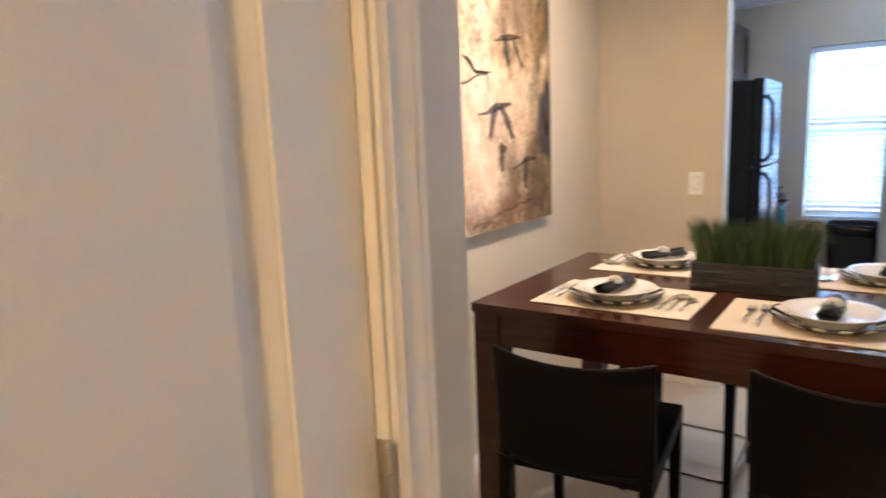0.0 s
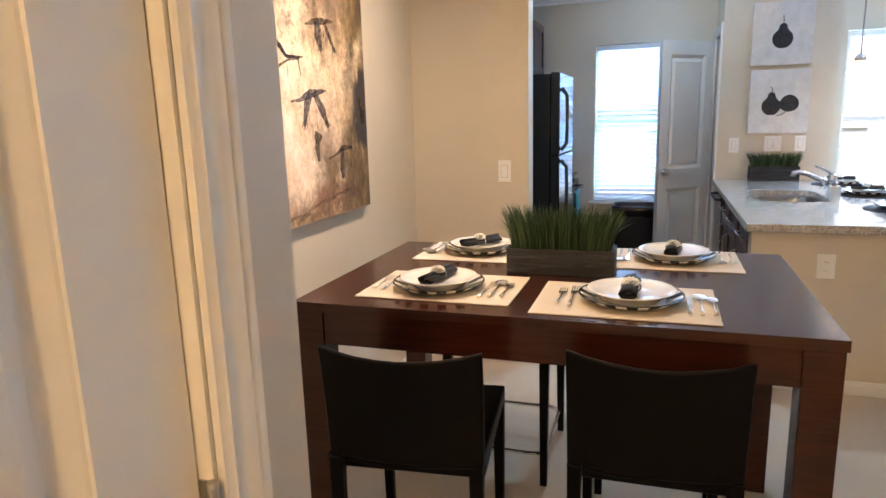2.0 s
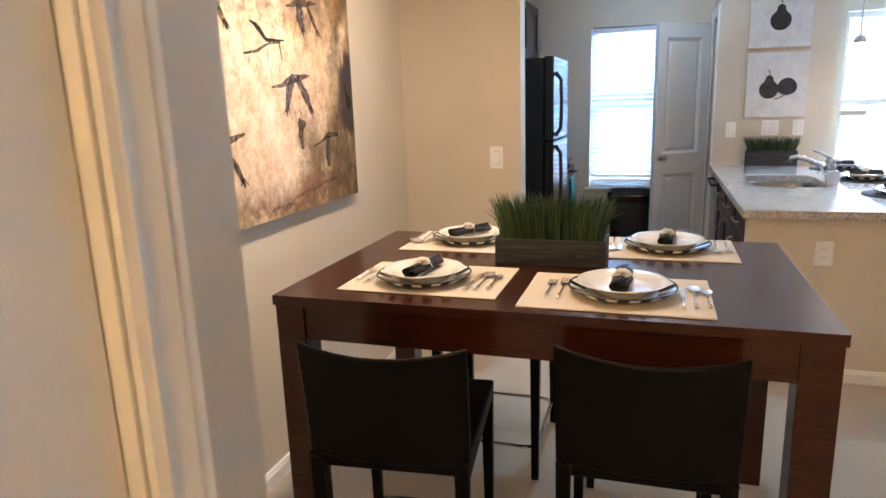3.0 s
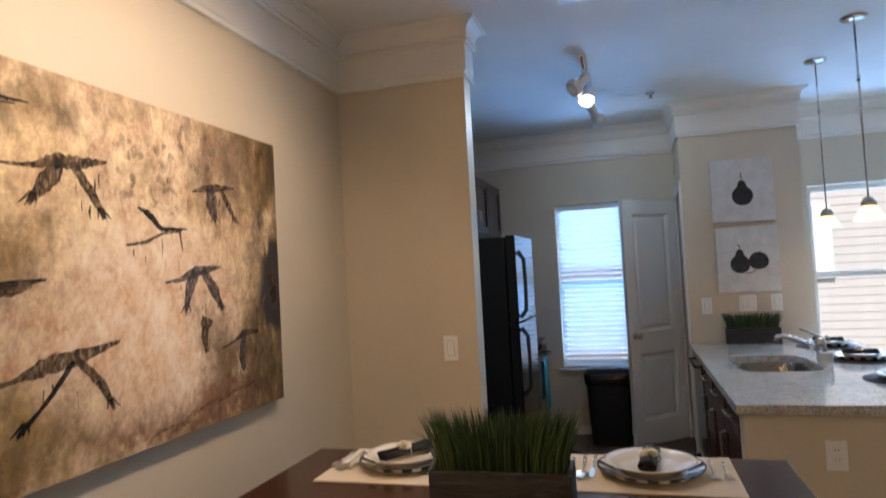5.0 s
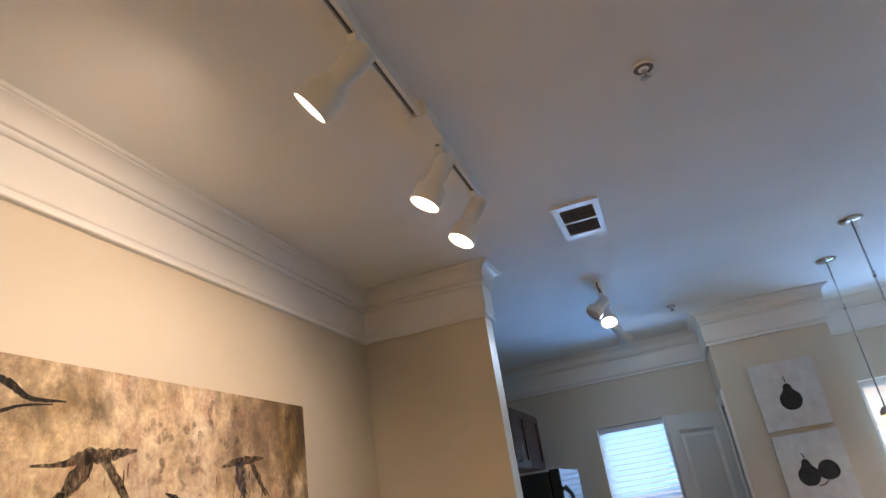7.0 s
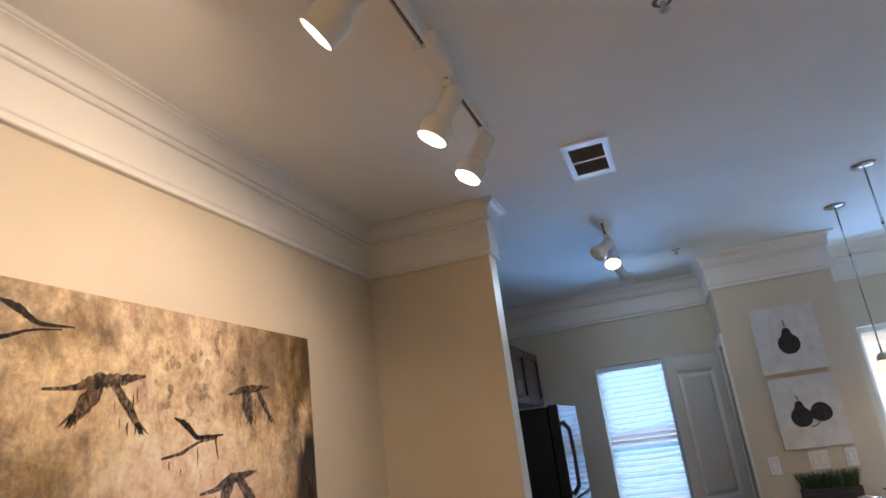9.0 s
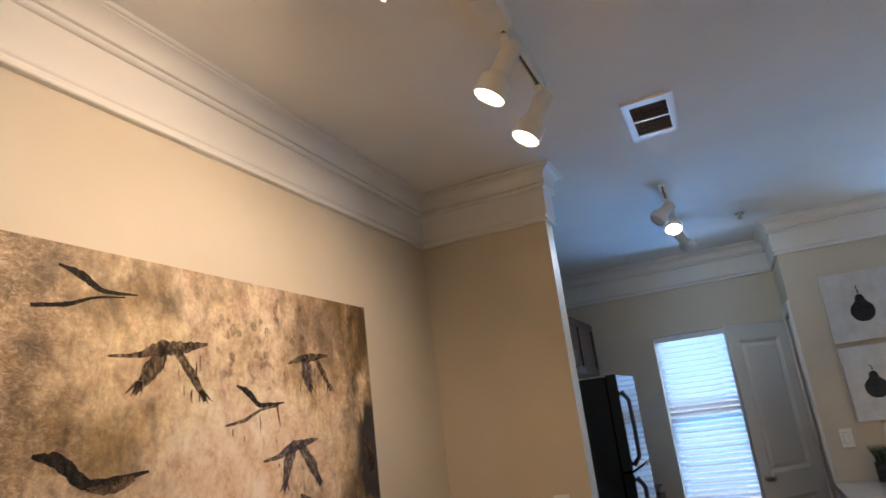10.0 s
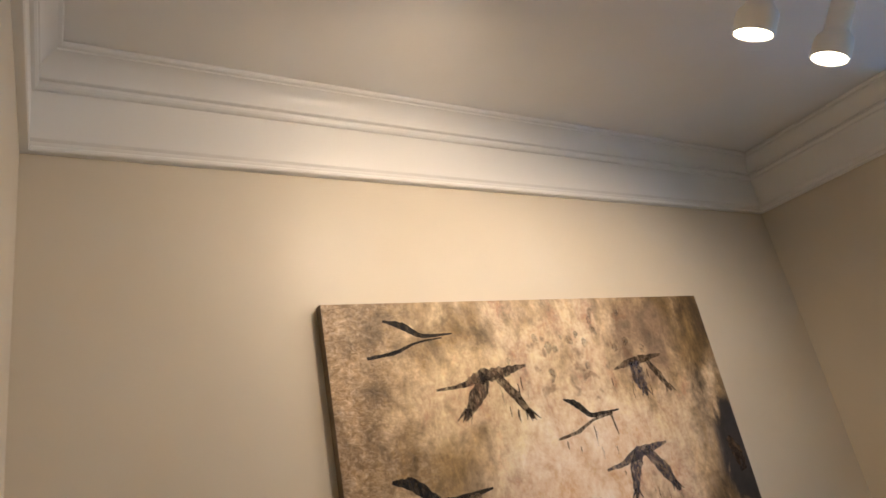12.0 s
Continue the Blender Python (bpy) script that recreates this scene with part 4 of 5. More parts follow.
# broad forked marks
stroke([(2.155, 1.806), (2.24, 1.812), (2.30, 1.832), (2.38, 1.838), (2.465, 1.852)], [0.003, 0.006, 0.020, 0.016, 0.004], UMBER, 1)
stroke([(2.32, 1.835), (2.28, 1.780), (2.225, 1.722)], [0.018, 0.026, 0.006], UMBER, 2)
stroke([(2.35, 1.835), (2.40, 1.775), (2.452, 1.702)], [0.012, 0.015, 0.006], UMBER, 3)
stroke([(2.805, 1.812), (2.88, 1.832), (2.95, 1.838), (3.032, 1.848)], [0.003, 0.013, 0.013, 0.003], UMBER, 1)
stroke([(2.90, 1.832), (2.905, 1.77), (2.92, 1.72)], [0.022, 0.028, 0.006], SLATE, 2)
stroke([(2.955, 1.836), (3.00, 1.78), (3.035, 1.725)], [0.010, 0.014, 0.005], UMBER, 3)
stroke([(2.670, 1.528), (2.74, 1.535), (2.81, 1.560), (2.94, 1.574)], [0.004, 0.007, 0.019, 0.004], SLATE, 1)
stroke([(2.81, 1.560), (2.775, 1.500), (2.755, 1.436)], [0.018, 0.022, 0.005], SLATE, 2)
stroke([(2.84, 1.565), (2.90, 1.500), (2.942, 1.430)], [0.014, 0.024, 0.008], SLATE, 3)
stroke([(2.105, 1.313), (2.18, 1.322), (2.26, 1.345), (2.36, 1.352), (2.49, 1.378)], [0.008, 0.005, 0.024, 0.022, 0.003], UMBER, 1)
stroke([(2.34, 1.345), (2.27, 1.268), (2.185, 1.198)], [0.008, 0.006, 0.006], INK, 2)
stroke([(2.35, 1.345), (2.42, 1.28), (2.462, 1.205)], [0.010, 0.014, 0.006], UMBER, 3)
stroke([(2.93, 1.303), (3.01, 1.322), (3.06, 1.345), (3.15, 1.340)], [0.003, 0.006, 0.014, 0.004], UMBER, 1)
stroke([(3.06, 1.34), (3.04, 1.27), (3.05, 1.21)], [0.014, 0.020, 0.005], SLATE, 2)
stroke([(3.235, 1.55), (3.26, 1.50), (3.268, 1.44)], [0.012, 0.030, 0.016], UMBER, 1)
stroke([(2.86, 1.41), (2.84, 1.36), (2.85, 1.30)], [0.030, 0.018, 0.010], UMBER, 1)



def feathers(y, z, lean, count, paint_of):
    """Slim fingers of paint that fan out at the end of a broad mark."""
    for k in range(count - 1):
        f = k / max(1, count - 2) - 0.5
        dy, dz = lean + 0.022 * f, -0.036 + 0.014 * abs(f)
        stroke([(y - lean + 0.012 * f, z + 0.022), (y - lean + 0.018 * f + dy * 0.6, z + 0.022 + dz * 0.6), (y - lean + 0.026 * f + dy, z + 0.022 + dz)], [0.0045, 0.0032, 0.0008], paint_of, 1 + k % 3)


for y, z, lean, count, paint_of in ((2.225, 1.728, -0.016, 5, UMBER), (2.452, 1.706, 0.016, 5, UMBER), (2.92, 1.726, 0.004, 4, SLATE), (3.035, 1.728, 0.010, 3, UMBER), (2.757, 1.440, -0.008, 4, SLATE),
                                    (2.938, 1.438, 0.012, 5, SLATE), (2.19, 1.205, -0.018, 5, INK), (2.462, 1.212, 0.012, 4, UMBER), (3.05, 1.215, 0.004, 3, SLATE)):
    feathers(y, z, lean, count, paint_of)

# small blots and smears
rng = random.Random(21)
for k in range(16):
    y, z = rng.gauss(2.64, 0.15), rng.gauss(1.90, 0.06)
    s = rng.uniform(0.006, 0.016)
    stroke([(y, z + s), (y + rng.uniform(-0.008, 0.008), z), (y + rng.uniform(-0.01, 0.01), z - s * rng.uniform(0.6, 1.6))], [s * 0.5, s, s * 0.3], RUST, 1 + k % 3)
for k in range(7):
    y, z = 2.60 + 0.07 * k, 1.085 + 0.012 * k + rng.uniform(-0.008, 0.012)
    stroke([(y, z), (y + 0.04, z + 0.01), (y + 0.09, z + 0.014)], [0.003, rng.uniform(0.006, 0.014), 0.003], RUST, 1 + k % 3)

for y0, z0, count in ((2.34, 1.80, 9), (2.66, 1.66, 8), (2.90, 1.80, 9), (2.81, 1.50, 9), (2.30, 1.32, 7), (3.05, 1.30, 6)):
    for k in range(count):
        y, z = y0 + rng.uniform(-0.12, 0.12), z0 + rng.uniform(-0.07, 0.02)
        h, w = rng.uniform(0.012, 0.045), rng.uniform(0.0012, 0.004)
        stroke([(y, z), (y + rng.uniform(-0.004, 0.004), z - h / 2), (y, z - h)], [w * 0.6, w, w * 0.3], RUST if k % 2 else UMBER, 1 + k % 3)


def wall_plate(name, x, y, z, w, h, label, gangs, kind="rocker"):
    """A switch or socket plate on a wall that faces -y."""
    ob = thing(name, label, "switch" if kind == "rocker" else "outlet", (x, y, z))
    part("cover_plate", box(-w / 2, w / 2, -0.006, -0.0003, -h / 2, h / 2, 0.0022), PLASTIC, ob)
    for g in range(gangs):
        cx = (g - (gangs - 1) / 2) * 0.046
        if kind == "rocker":
            bm = box(cx - 0.016, cx + 0.016, -0.010, -0.0062, -0.033, 0.033, 0.0015)
            for v in bm.verts:
                if v.co.z > 0 and v.co.y < -0.008:
                    v.co.y += 0.0025
            # dark sheet behind the rocker, standing for the shaded gap round it
            part("rocker_gap", box(cx - 0.0172, cx + 0.0172, -0.0064, -0.0061, -0.0342, 0.0342), DARKTONE, ob, "dark sheet for the shade in the gap round the rocker")
            part("rocker", bm, PLASTIC, ob)
        else:
            for s in (-1, 1):
                bm = box(cx - 0.017, cx + 0.017, -0.0085, -0.0062, s * 0.020 - 0.014, s * 0.020 + 0.014, 0.003)
                sock = part("socket", bm, PLASTIC, ob)
                for px in (-0.006, 0.006):
                    part("slot", box(cx + px - 0.001, cx + px + 0.001, -0.0092, -0.0087, s * 0.020 - 0.003, s * 0.020 + 0.006), BLACKPLASTIC, sock)
    return ob


wall_plate("light_switch", 0.519, BACK, 1.163, 0.068, 0.116, "white plastic rocker light switch on the cream wall", 1)
wall_plate("power_outlet", 2.085, 3.985, 0.710, 0.078, 0.118, "white plastic double power outlet on the half wall", 1, "socket")


def track_head(at, aim, lit, label, cone=155, colour=WARM):
    """A white enamel spotlight head hung under a track; at: the track's underside, aim: middle of its face."""
    ob = thing("track_spotlight", label, "spotlight", at, 0, "track spotlights")
    a = Vector(aim) - Vector(at)
    part("adapter", box(-0.013, 0.013, -0.03, 0.03, -0.022, 0.0, 0.003), LAMPWHITE, ob)
    part("stem", tube([(0, 0, -0.02), (0, 0, -0.048)], 0.006, 10), LAMPWHITE, ob)
    pivot = Vector((0, 0, -0.052))
    axis = (a - pivot).normalized()
    length = (a - pivot).length
    m = Matrix.Translation(pivot) @ axis.to_track_quat("Z", "Y").to_matrix().to_4x4()
    L = length
    shell = lathe([(0.0, -0.030), (0.028, -0.030), (0.032, -0.024), (0.032, L * 0.46), (0.034, L * 0.50), (0.041, L * 0.57), (0.0475, L * 0.62), (0.0500, L * 0.68), (0.0512, L - 0.006), (0.0500, L), (0.0465, L), (0.0455, L - 0.006), (0.0, L - 0.006)], 32, m)
    head = smooth(part("housing", shell, LAMPWHITE, ob), 35)
    part("bulb_face", lathe([(0.0, L - 0.0005), (0.030, L - 0.001), (0.044, L - 0.004), (0.0, L - 0.0052)], 32, m), BULB if lit else CHINA, head, "glowing lamp face" if lit else "unlit lamp face")
    if lit:
        face = Vector(at) + a + axis * 0.004
        lamp("spot", "SPOT", look(face, face + axis), lit, colour, radius=0.04, cone=cone)
    return ob


def track(x, y0, y1, feed, label):
    ob = thing("lighting_track", label, "track", (x, 0, CEIL))
    bm = bmesh.new()
    for a, b in ((-0.0175, -0.006), (0.006, 0.0175)):
        add_box(bm, a, b, y0, y1, -0.050, 0.0, 0.001)
    add_box(bm, -0.006, 0.006, y0, y1, -0.012, 0.0)
    part("track_rail", bm, LAMPWHITE, ob)
    part("track_slot", box(-0.0055, 0.0055, y0 + 0.004, y1 - 0.004, -0.036, -0.0125), DARKTONE, ob, "dark slot of the track")
    if feed:
        part("feed_box", box(-0.034, 0.034, feed[0], feed[1], -0.054, -0.0005, 0.004), LAMPWHITE, ob, "white plastic feed box")
    return ob


track(0.906, 1.90, 3.185, (2.575, 2.745), "white ceiling track over the dining table")
track_head((0.906, 2.205, CEIL - 0.050), (0.776, 2.186, 2.492), SPOT * 1.2, "lit white track spotlight under the dining room ceiling", 165)
track_head((0.906, 2.790, CEIL - 0.050), (0.831, 2.768, 2.466), SPOT * 0.85, "lit white track spotlight under the dining room ceiling")
track_head((0.906, 3.150, CEIL - 0.050), (0.834, 3.112, 2.464), SPOT, "lit white track spotlight under the dining room ceiling")
track(1.160, 4.72, 5.80, None, "white ceiling track in the kitchen")
track_head((1.160, 4.86, CEIL - 0.050), (1.090, 4.82, 2.53), 0, "unlit white track spotlight in the kitchen")
track_head((1.160, 5.05, CEIL - 0.050), (1.160, 4.992, 2.500), KSPOT, "lit white track spotlight in the kitchen", 158, (0.62, 0.82, 1.0))
track_head((1.160, 5.60, CEIL - 0.050), (1.205, 5.70, 2.52), KSPOT * 0.17, "white track spotlight in the kitchen turned to the window wall", 158, (0.50, 0.76, 1.0))

vent = thing("ceiling_vent", "white ceiling air vent with a dark divided grille", "vent", (1.218, 3.775, CEIL))
vx, vy = 0.100, 0.198
bm = bmesh.new()
for x0, x1, y0, y1 in ((-vx, -vx + 0.028, -vy, vy), (vx - 0.028, vx, -vy, vy), (-vx + 0.028, vx - 0.028, -vy, -vy + 0.046), (-vx + 0.028, vx - 0.028, vy - 0.046, vy)):
    add_box(bm, x0, x1, y0, y1, -0.010, -0.0005)
part("frame", bm, TRIM, vent)
part("divider", box(-vx + 0.028, vx - 0.028, -0.006, 0.006, -0.010, -0.002), TRIM, vent)
part("backing", box(-vx + 0.028, vx - 0.028, -vy + 0.046, vy - 0.046, -0.0016, -0.0004), DARKTONE, vent)
for k in range(12):
    y = -vy + 0.056 + k * (2 * vy - 0.112) / 11
    if abs(y) > 0.008:
        bm = box(-vx + 0.028, vx - 0.028, -0.0011, 0.0011, -0.008, -0.002)
        s = part("slat", bm, DARKTONE, vent)
        s.matrix_basis = pose(0, y, 0, 0, 0, 0)


def sprinkler(x, y):
    ob = thing("fire_sprinkler", "small white and chrome fire sprinkler on the ceiling", "sprinkler", (x, y, CEIL), 0, "fire sprinklers")
    part("escutcheon", lathe([(0.0, -0.0005), (0.036, -0.0005), (0.037, -0.004), (0.030, -0.008), (0.016, -0.009), (0.012, -0.014), (0.0, -0.014)], 28), TRIM, ob)
    # flat dark ring on the cover, coloured as the shade of its gap
    part("recess", lathe([(0.016, -0.0095), (0.028, -0.0088), (0.029, -0.0086), (0.016, -0.0092)], 28), DARKTONE, ob, "dark ring painted for shade in the recessed cover")
    part("nozzle", lathe([(0.0, -0.013), (0.009, -0.013), (0.009, -0.022), (0.005, -0.024), (0.005, -0.038), (0.0, -0.038)], 16), CHROME, ob)
    bm = bmesh.new()
    for k in range(10):
        a = 2 * math.pi * k / 10
        add_box(bm, 0.005, 0.017, -0.0018, 0.0018, -0.040, -0.0385)
        bmesh.ops.rotate(bm, verts=bm.verts[-8:], cent=(0, 0, 0), matrix=Matrix.Rotation(a, 3, "Z"))
    part("deflector", bm, CHROME, ob)
    for s in (-1, 1):
        part("yoke_arm", tube([(s * 0.008, 0, -0.018), (s * 0.013, 0, -0.027), (s * 0.005, 0, -0.038)], 0.0018, 6), CHROME, ob)


# unseen fixture: warm light from the south is inferred, the dome is added
dome = thing("ceiling_light", "assumed hall ceiling light out of view, drawn as a lit frosted dome", "light", (1.32, -1.25, CEIL))
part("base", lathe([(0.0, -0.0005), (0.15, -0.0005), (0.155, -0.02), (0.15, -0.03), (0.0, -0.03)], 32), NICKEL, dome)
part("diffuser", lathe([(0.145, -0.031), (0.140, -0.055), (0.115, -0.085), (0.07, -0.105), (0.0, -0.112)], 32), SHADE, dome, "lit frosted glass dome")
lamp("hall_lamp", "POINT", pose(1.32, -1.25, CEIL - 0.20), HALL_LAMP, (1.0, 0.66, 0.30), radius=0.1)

sprinkler(1.561, 2.776)
sprinkler(1.557, 5.749)

# ---- kitchen ----
fridge = thing("refrigerator", "glossy black top-freezer refrigerator beside the kitchen opening", "refrigerator", (0.27, 5.575, FZ))
fx, fy = 0.37, 0.375
part("body", box(-fx, fx - 0.07, -fy, fy, 0.02, 1.660, 0.006), BLACKGLOSS, fridge)
for z0, z1 in ((0.07, 1.090), (1.100, 1.670)):
    d = part("door", box(fx - 0.066, fx, -fy, fy, z0, z1, 0.012, 3), BLACKGLOSS, fridge)
    zz = (z1 - 0.46, z1 - 0.03) if z0 < 1 else (z0 + 0.03, z0 + 0.46)
    hz = [(fx + 0.004, zz[0]), (fx + 0.042, zz[0] + 0.05), (fx + 0.046, (zz[0] + zz[1]) / 2), (fx + 0.042, zz[1] - 0.05), (fx + 0.004, zz[1])]
    part("handle", tube([(x, -fy + 0.055, z) for x, z in hz], [0.016, 0.013, 0.012, 0.013, 0.016], 10), BLACKPLASTIC, d, "curved black handle")
part("hinge_cap", box(fx - 0.05, fx - 0.005, fy - 0.06, fy - 0.02, 1.660, 1.677, 0.004), BLACKPLASTIC, fridge)
part("hinge_cap", box(fx - 0.09, fx - 0.03, -fy + 0.01, -fy + 0.05, 1.660, 1.677, 0.004), NICKEL, fridge)
for y in (-0.3, 0.3):
    for x in (-0.3, 0.25):
        part("foot", lathe([(0, 0), (0.02, 0), (0.02, 0.02), (0, 0.02)], 12, pose(x, y, 0)), BLACKPLASTIC, fridge)


def wall_cabinet(y0, y1, z0, z1, doors, group):
    x0, x1 = KIT, 0.30
    ob = thing("wall_cabinet", "dark stained wooden wall cabinet with shaker doors", "cabinet", (0, 0, 0), 0, group)
    part("body", box(x0 + 0.0005, x1, y0, y1, z0, z1, 0.002), CABINET, ob)
    w = (y1 - y0) / doors
    for k in range(doors):
        a, b = y0 + k * w + 0.003, y0 + (k + 1) * w - 0.003
        bm = bmesh.new()
        for p, q, r, s in ((a, a + 0.055, z0 + 0.003, z1 - 0.003), (b - 0.055, b, z0 + 0.003, z1 - 0.003), (a + 0.055, b - 0.055, z0 + 0.003, z0 + 0.058), (a + 0.055, b - 0.055, z1 - 0.058, z1 - 0.003)):
            add_box(bm, x1 + 0.0005, x1 + 0.020, p, q, r, s, 0.0015)
        add_box(bm, x1 + 0.0005, x1 + 0.009, a + 0.055, b - 0.055, z0 + 0.058, z1 - 0.058)
        d = part("door", bm, CABINET, ob)
        hy_ = b - 0.028 if k % 2 == 0 else a + 0.028
        part("handle", tube([(x1 + 0.020, hy_, z0 + 0.04), (x1 + 0.045, hy_, z0 + 0.05), (x1 + 0.045, hy_, z0 + 0.15), (x1 + 0.020, hy_, z0 + 0.16)], 0.005, 8), NICKEL, d, "brushed nickel bar handle")
    return ob


wall_cabinet(5.20, 5.955, 1.80, 2.21, 2, "kitchen wall cabinets")
wall_cabinet(5.96, 6.44, 1.80, 2.21, 1, "kitchen wall cabinets")

stove = thing("kitchen_range", "black electric kitchen range beside the refrigerator", "range", (0, 0, 0))
part("body", box(KIT + 0.02, 0.56, 6.00, 6.76, FZ + 0.05, 0.905, 0.004), BLACKGLOSS, stove)
part("cooktop", box(KIT + 0.02, 0.585, 5.995, 6.765, 0.906, 0.918, 0.003), BLACKGLOSS, stove)
part("oven_door", box(0.562, 0.60, 6.01, 6.75, 0.22, 0.86, 0.006), BLACKGLOSS, stove)
oh = part("oven_handle", tube([(0.60, 6.07, 0.80), (0.645, 6.08, 0.80), (0.645, 6.68, 0.80), (0.60, 6.69, 0.80)], 0.011, 10), STEEL, stove, "steel oven handle")
part("kick_plate", box(KIT + 0.05, 0.54, 6.02, 6.74, FZ, FZ + 0.05), BLACKPLASTIC, stove)
bm = bmesh.new()
rows = []
for k in range(13):
    y = 6.10 + 0.20 * k / 12
    sway = 0.008 * math.sin(k * 1.35)
    rows.append([bm.verts.new((0.628, y, 0.50)), bm.verts.new((0.6305, y, 0.70)), bm.verts.new((0.633, y, 0.806)), bm.verts.new((0.645, y, 0.8125)), bm.verts.new((0.657 + sway * 0.3, y, 0.806)), bm.verts.new((0.662 + sway, y, 0.65)), bm.verts.new((0.664 + 1.6 * sway, y + 0.004 * math.cos(k), 0.42))])
for p, q in zip(rows, rows[1:]):
    for k in range(6):
        bm.faces.new([p[k], q[k], q[k + 1], p[k + 1]]).smooth = True
towel = tagged(part("dish_towel", bm, TOWEL), "teal cotton dish towel hanging over the oven handle", "towel")
so = towel.modifiers.new("thick", "SOLIDIFY")
so.thickness, so.offset = 0.0035, 1
kettle = thing("toaster", "grey metal toaster on the range top", "toaster", (0.50, 6.12, 0.919), 0)
part("body", box(-0.085, 0.085, -0.07, 0.07, 0.008, 0.125, 0.02, 3), GREY, kettle)
part("lever", box(0.085, 0.10, -0.012, 0.012, 0.07, 0.085, 0.003), BLACKPLASTIC, kettle)
part("base", box(-0.08, 0.08, -0.065, 0.065, 0.0, 0.008), BLACKPLASTIC, kettle)

bin_ = thing("trash_bin", "black plastic kitchen bin with a folded bag under the window", "bin", (1.118, 6.53, FZ))
bm = bmesh.new()
rings = []
for sx, sy, z in ((0.150, 0.125, 0.0), (0.154, 0.129, 0.01), (0.178, 0.150, 0.525), (0.186, 0.158, 0.530), (0.186, 0.158, 0.565), (0.180, 0.152, 0.569), (0.172, 0.145, 0.565), (0.165, 0.138, 0.375)):
    ring = []
    for k in range(28):
        a = 2 * math.pi * (k + 0.5) / 28
        ca, sa = math.cos(a), math.sin(a)
        ring.append(bm.verts.new((sx * math.copysign(abs(ca) ** 0.4, ca), sy * math.copysign(abs(sa) ** 0.4, sa), z)))
    rings.append(ring)
for p, q in zip(rings, rings[1:]):
    for k in range(28):
        bm.faces.new([p[k], p[(k + 1) % 28], q[(k + 1) % 28], q[k]]).smooth = True
bm.faces.new(rings[0][::-1])
bm.faces.new(rings[-1])
smooth(part("bin_body", bm, BLACKPLASTIC, bin_), 45)
bm = bmesh.new()
rng = random.Random(9)
rings = []
for grow, z in ((0.186, 0.485), (0.190, 0.525), (0.190, 0.570), (0.183, 0.577), (0.174, 0.571)):
    rings.append([])
    for k in range(56):
        a = 2 * math.pi * k / 56
        ca, sa = math.cos(a), math.sin(a)
        g = grow + rng.uniform(-0.001, 0.003)
        rings[-1].append(bm.verts.new((g * math.copysign(abs(ca) ** 0.4, ca), (g - 0.028) * math.copysign(abs(sa) ** 0.4, sa), z + rng.uniform(-0.006, 0.006) * (z < 0.52))))
for p, q in zip(rings, rings[1:]):
    for k in range(56):
        bm.faces.new([p[k], p[(k + 1) % 56], q[(k + 1) % 56], q[k]]).smooth = True
part("bin_bag", bm, BLACKGLOSS, bin_, "shiny black bag folded over the rim")

# ---- peninsula ----
CX0, CX1, CY0, CY1, CZ = 1.725, 2.76, 3.947, COLY - 0.0005, 0.914
SX, SY, SA, SB = 2.085, 5.105, 0.205, 0.315


def rounded(theta, a, b, p=5.0):
    c, s = math.cos(theta), math.sin(theta)
    r = (abs(c / a) ** p + abs(s / b) ** p) ** (-1 / p)
    return r * c, r * s


corner_angles = [math.atan2(y - SY, x - SX) for x, y in ((CX0, CY0), (CX1, CY0), (CX1, CY1), (CX0, CY1))]
angles = sorted({round(2 * math.pi * k / 64 - math.pi, 6) for k in range(64)} | set(corner_angles))
bm = bmesh.new()
inner, outer = [], []
for th in angles:
    c, s = math.cos(th), math.sin(th)
    reach = min(((CX1 - SX) / c if c > 0 else (CX0 - SX) / c) if abs(c) > 1e-9 else 99, ((CY1 - SY) / s if s > 0 else (CY0 - SY) / s) if abs(s) > 1e-9 else 99)
    ix, iy = rounded(th, SA, SB)
    inner.append((SX + ix, SY + iy))
    outer.append((SX + c * reach, SY + s * reach))
rings = [[bm.verts.new((x, y, z)) for x, y in loop] for loop, z in ((inner, CZ - 0.04), (inner, CZ), (outer, CZ), (outer, CZ - 0.04))]
n = len(angles)
for a in range(4):
    p, q = rings[a], rings[(a + 1) % 4]
    for k in range(n):
        bm.faces.new([p[k], p[(k + 1) % n], q[(k + 1) % n], q[k]])
bmesh.ops.recalc_face_normals(bm, faces=bm.faces)
top = tagged(part("granite_worktop", bm, GRANITE), "speckled grey and cream polished granite worktop with a sink cut-out", "worktop")
bv = top.modifiers.new("edge", "BEVEL")
bv.width, bv.segments, bv.limit_method, bv.angle_limit = 0.004, 2, "ANGLE", radians(60)

sink = thing("kitchen_sink", "stainless steel undermount sink in the granite worktop", "sink", (SX, SY, CZ))
bm = bmesh.new()
rings = []
for grow, z in ((0.012, -0.041), (-0.002, -0.041), (-0.006, -0.06), (-0.012, -0.20), (-0.045, -0.225), (-0.14, -0.23)):
    rings.append([bm.verts.new((*rounded(2 * math.pi * k / 64, SA + grow, SB + grow), z)) for k in range(64)])
for p, q in zip(rings, rings[1:]):
    for k in range(64):
        bm.faces.new([p[k], p[(k + 1) % 64], q[(k + 1) % 64], q[k]]).smooth = True
bm.faces.new(rings[-1])
basin = part("basin", bm, STEEL, sink)
so = basin.modifiers.new("thick", "SOLIDIFY")
so.thickness, so.offset = 0.002, 1
part("drain", lathe([(0.0, -0.224), (0.02, -0.226), (0.042, -0.2285), (0.042, -0.2295), (0, -0.2295)], 24), CHROME, sink)

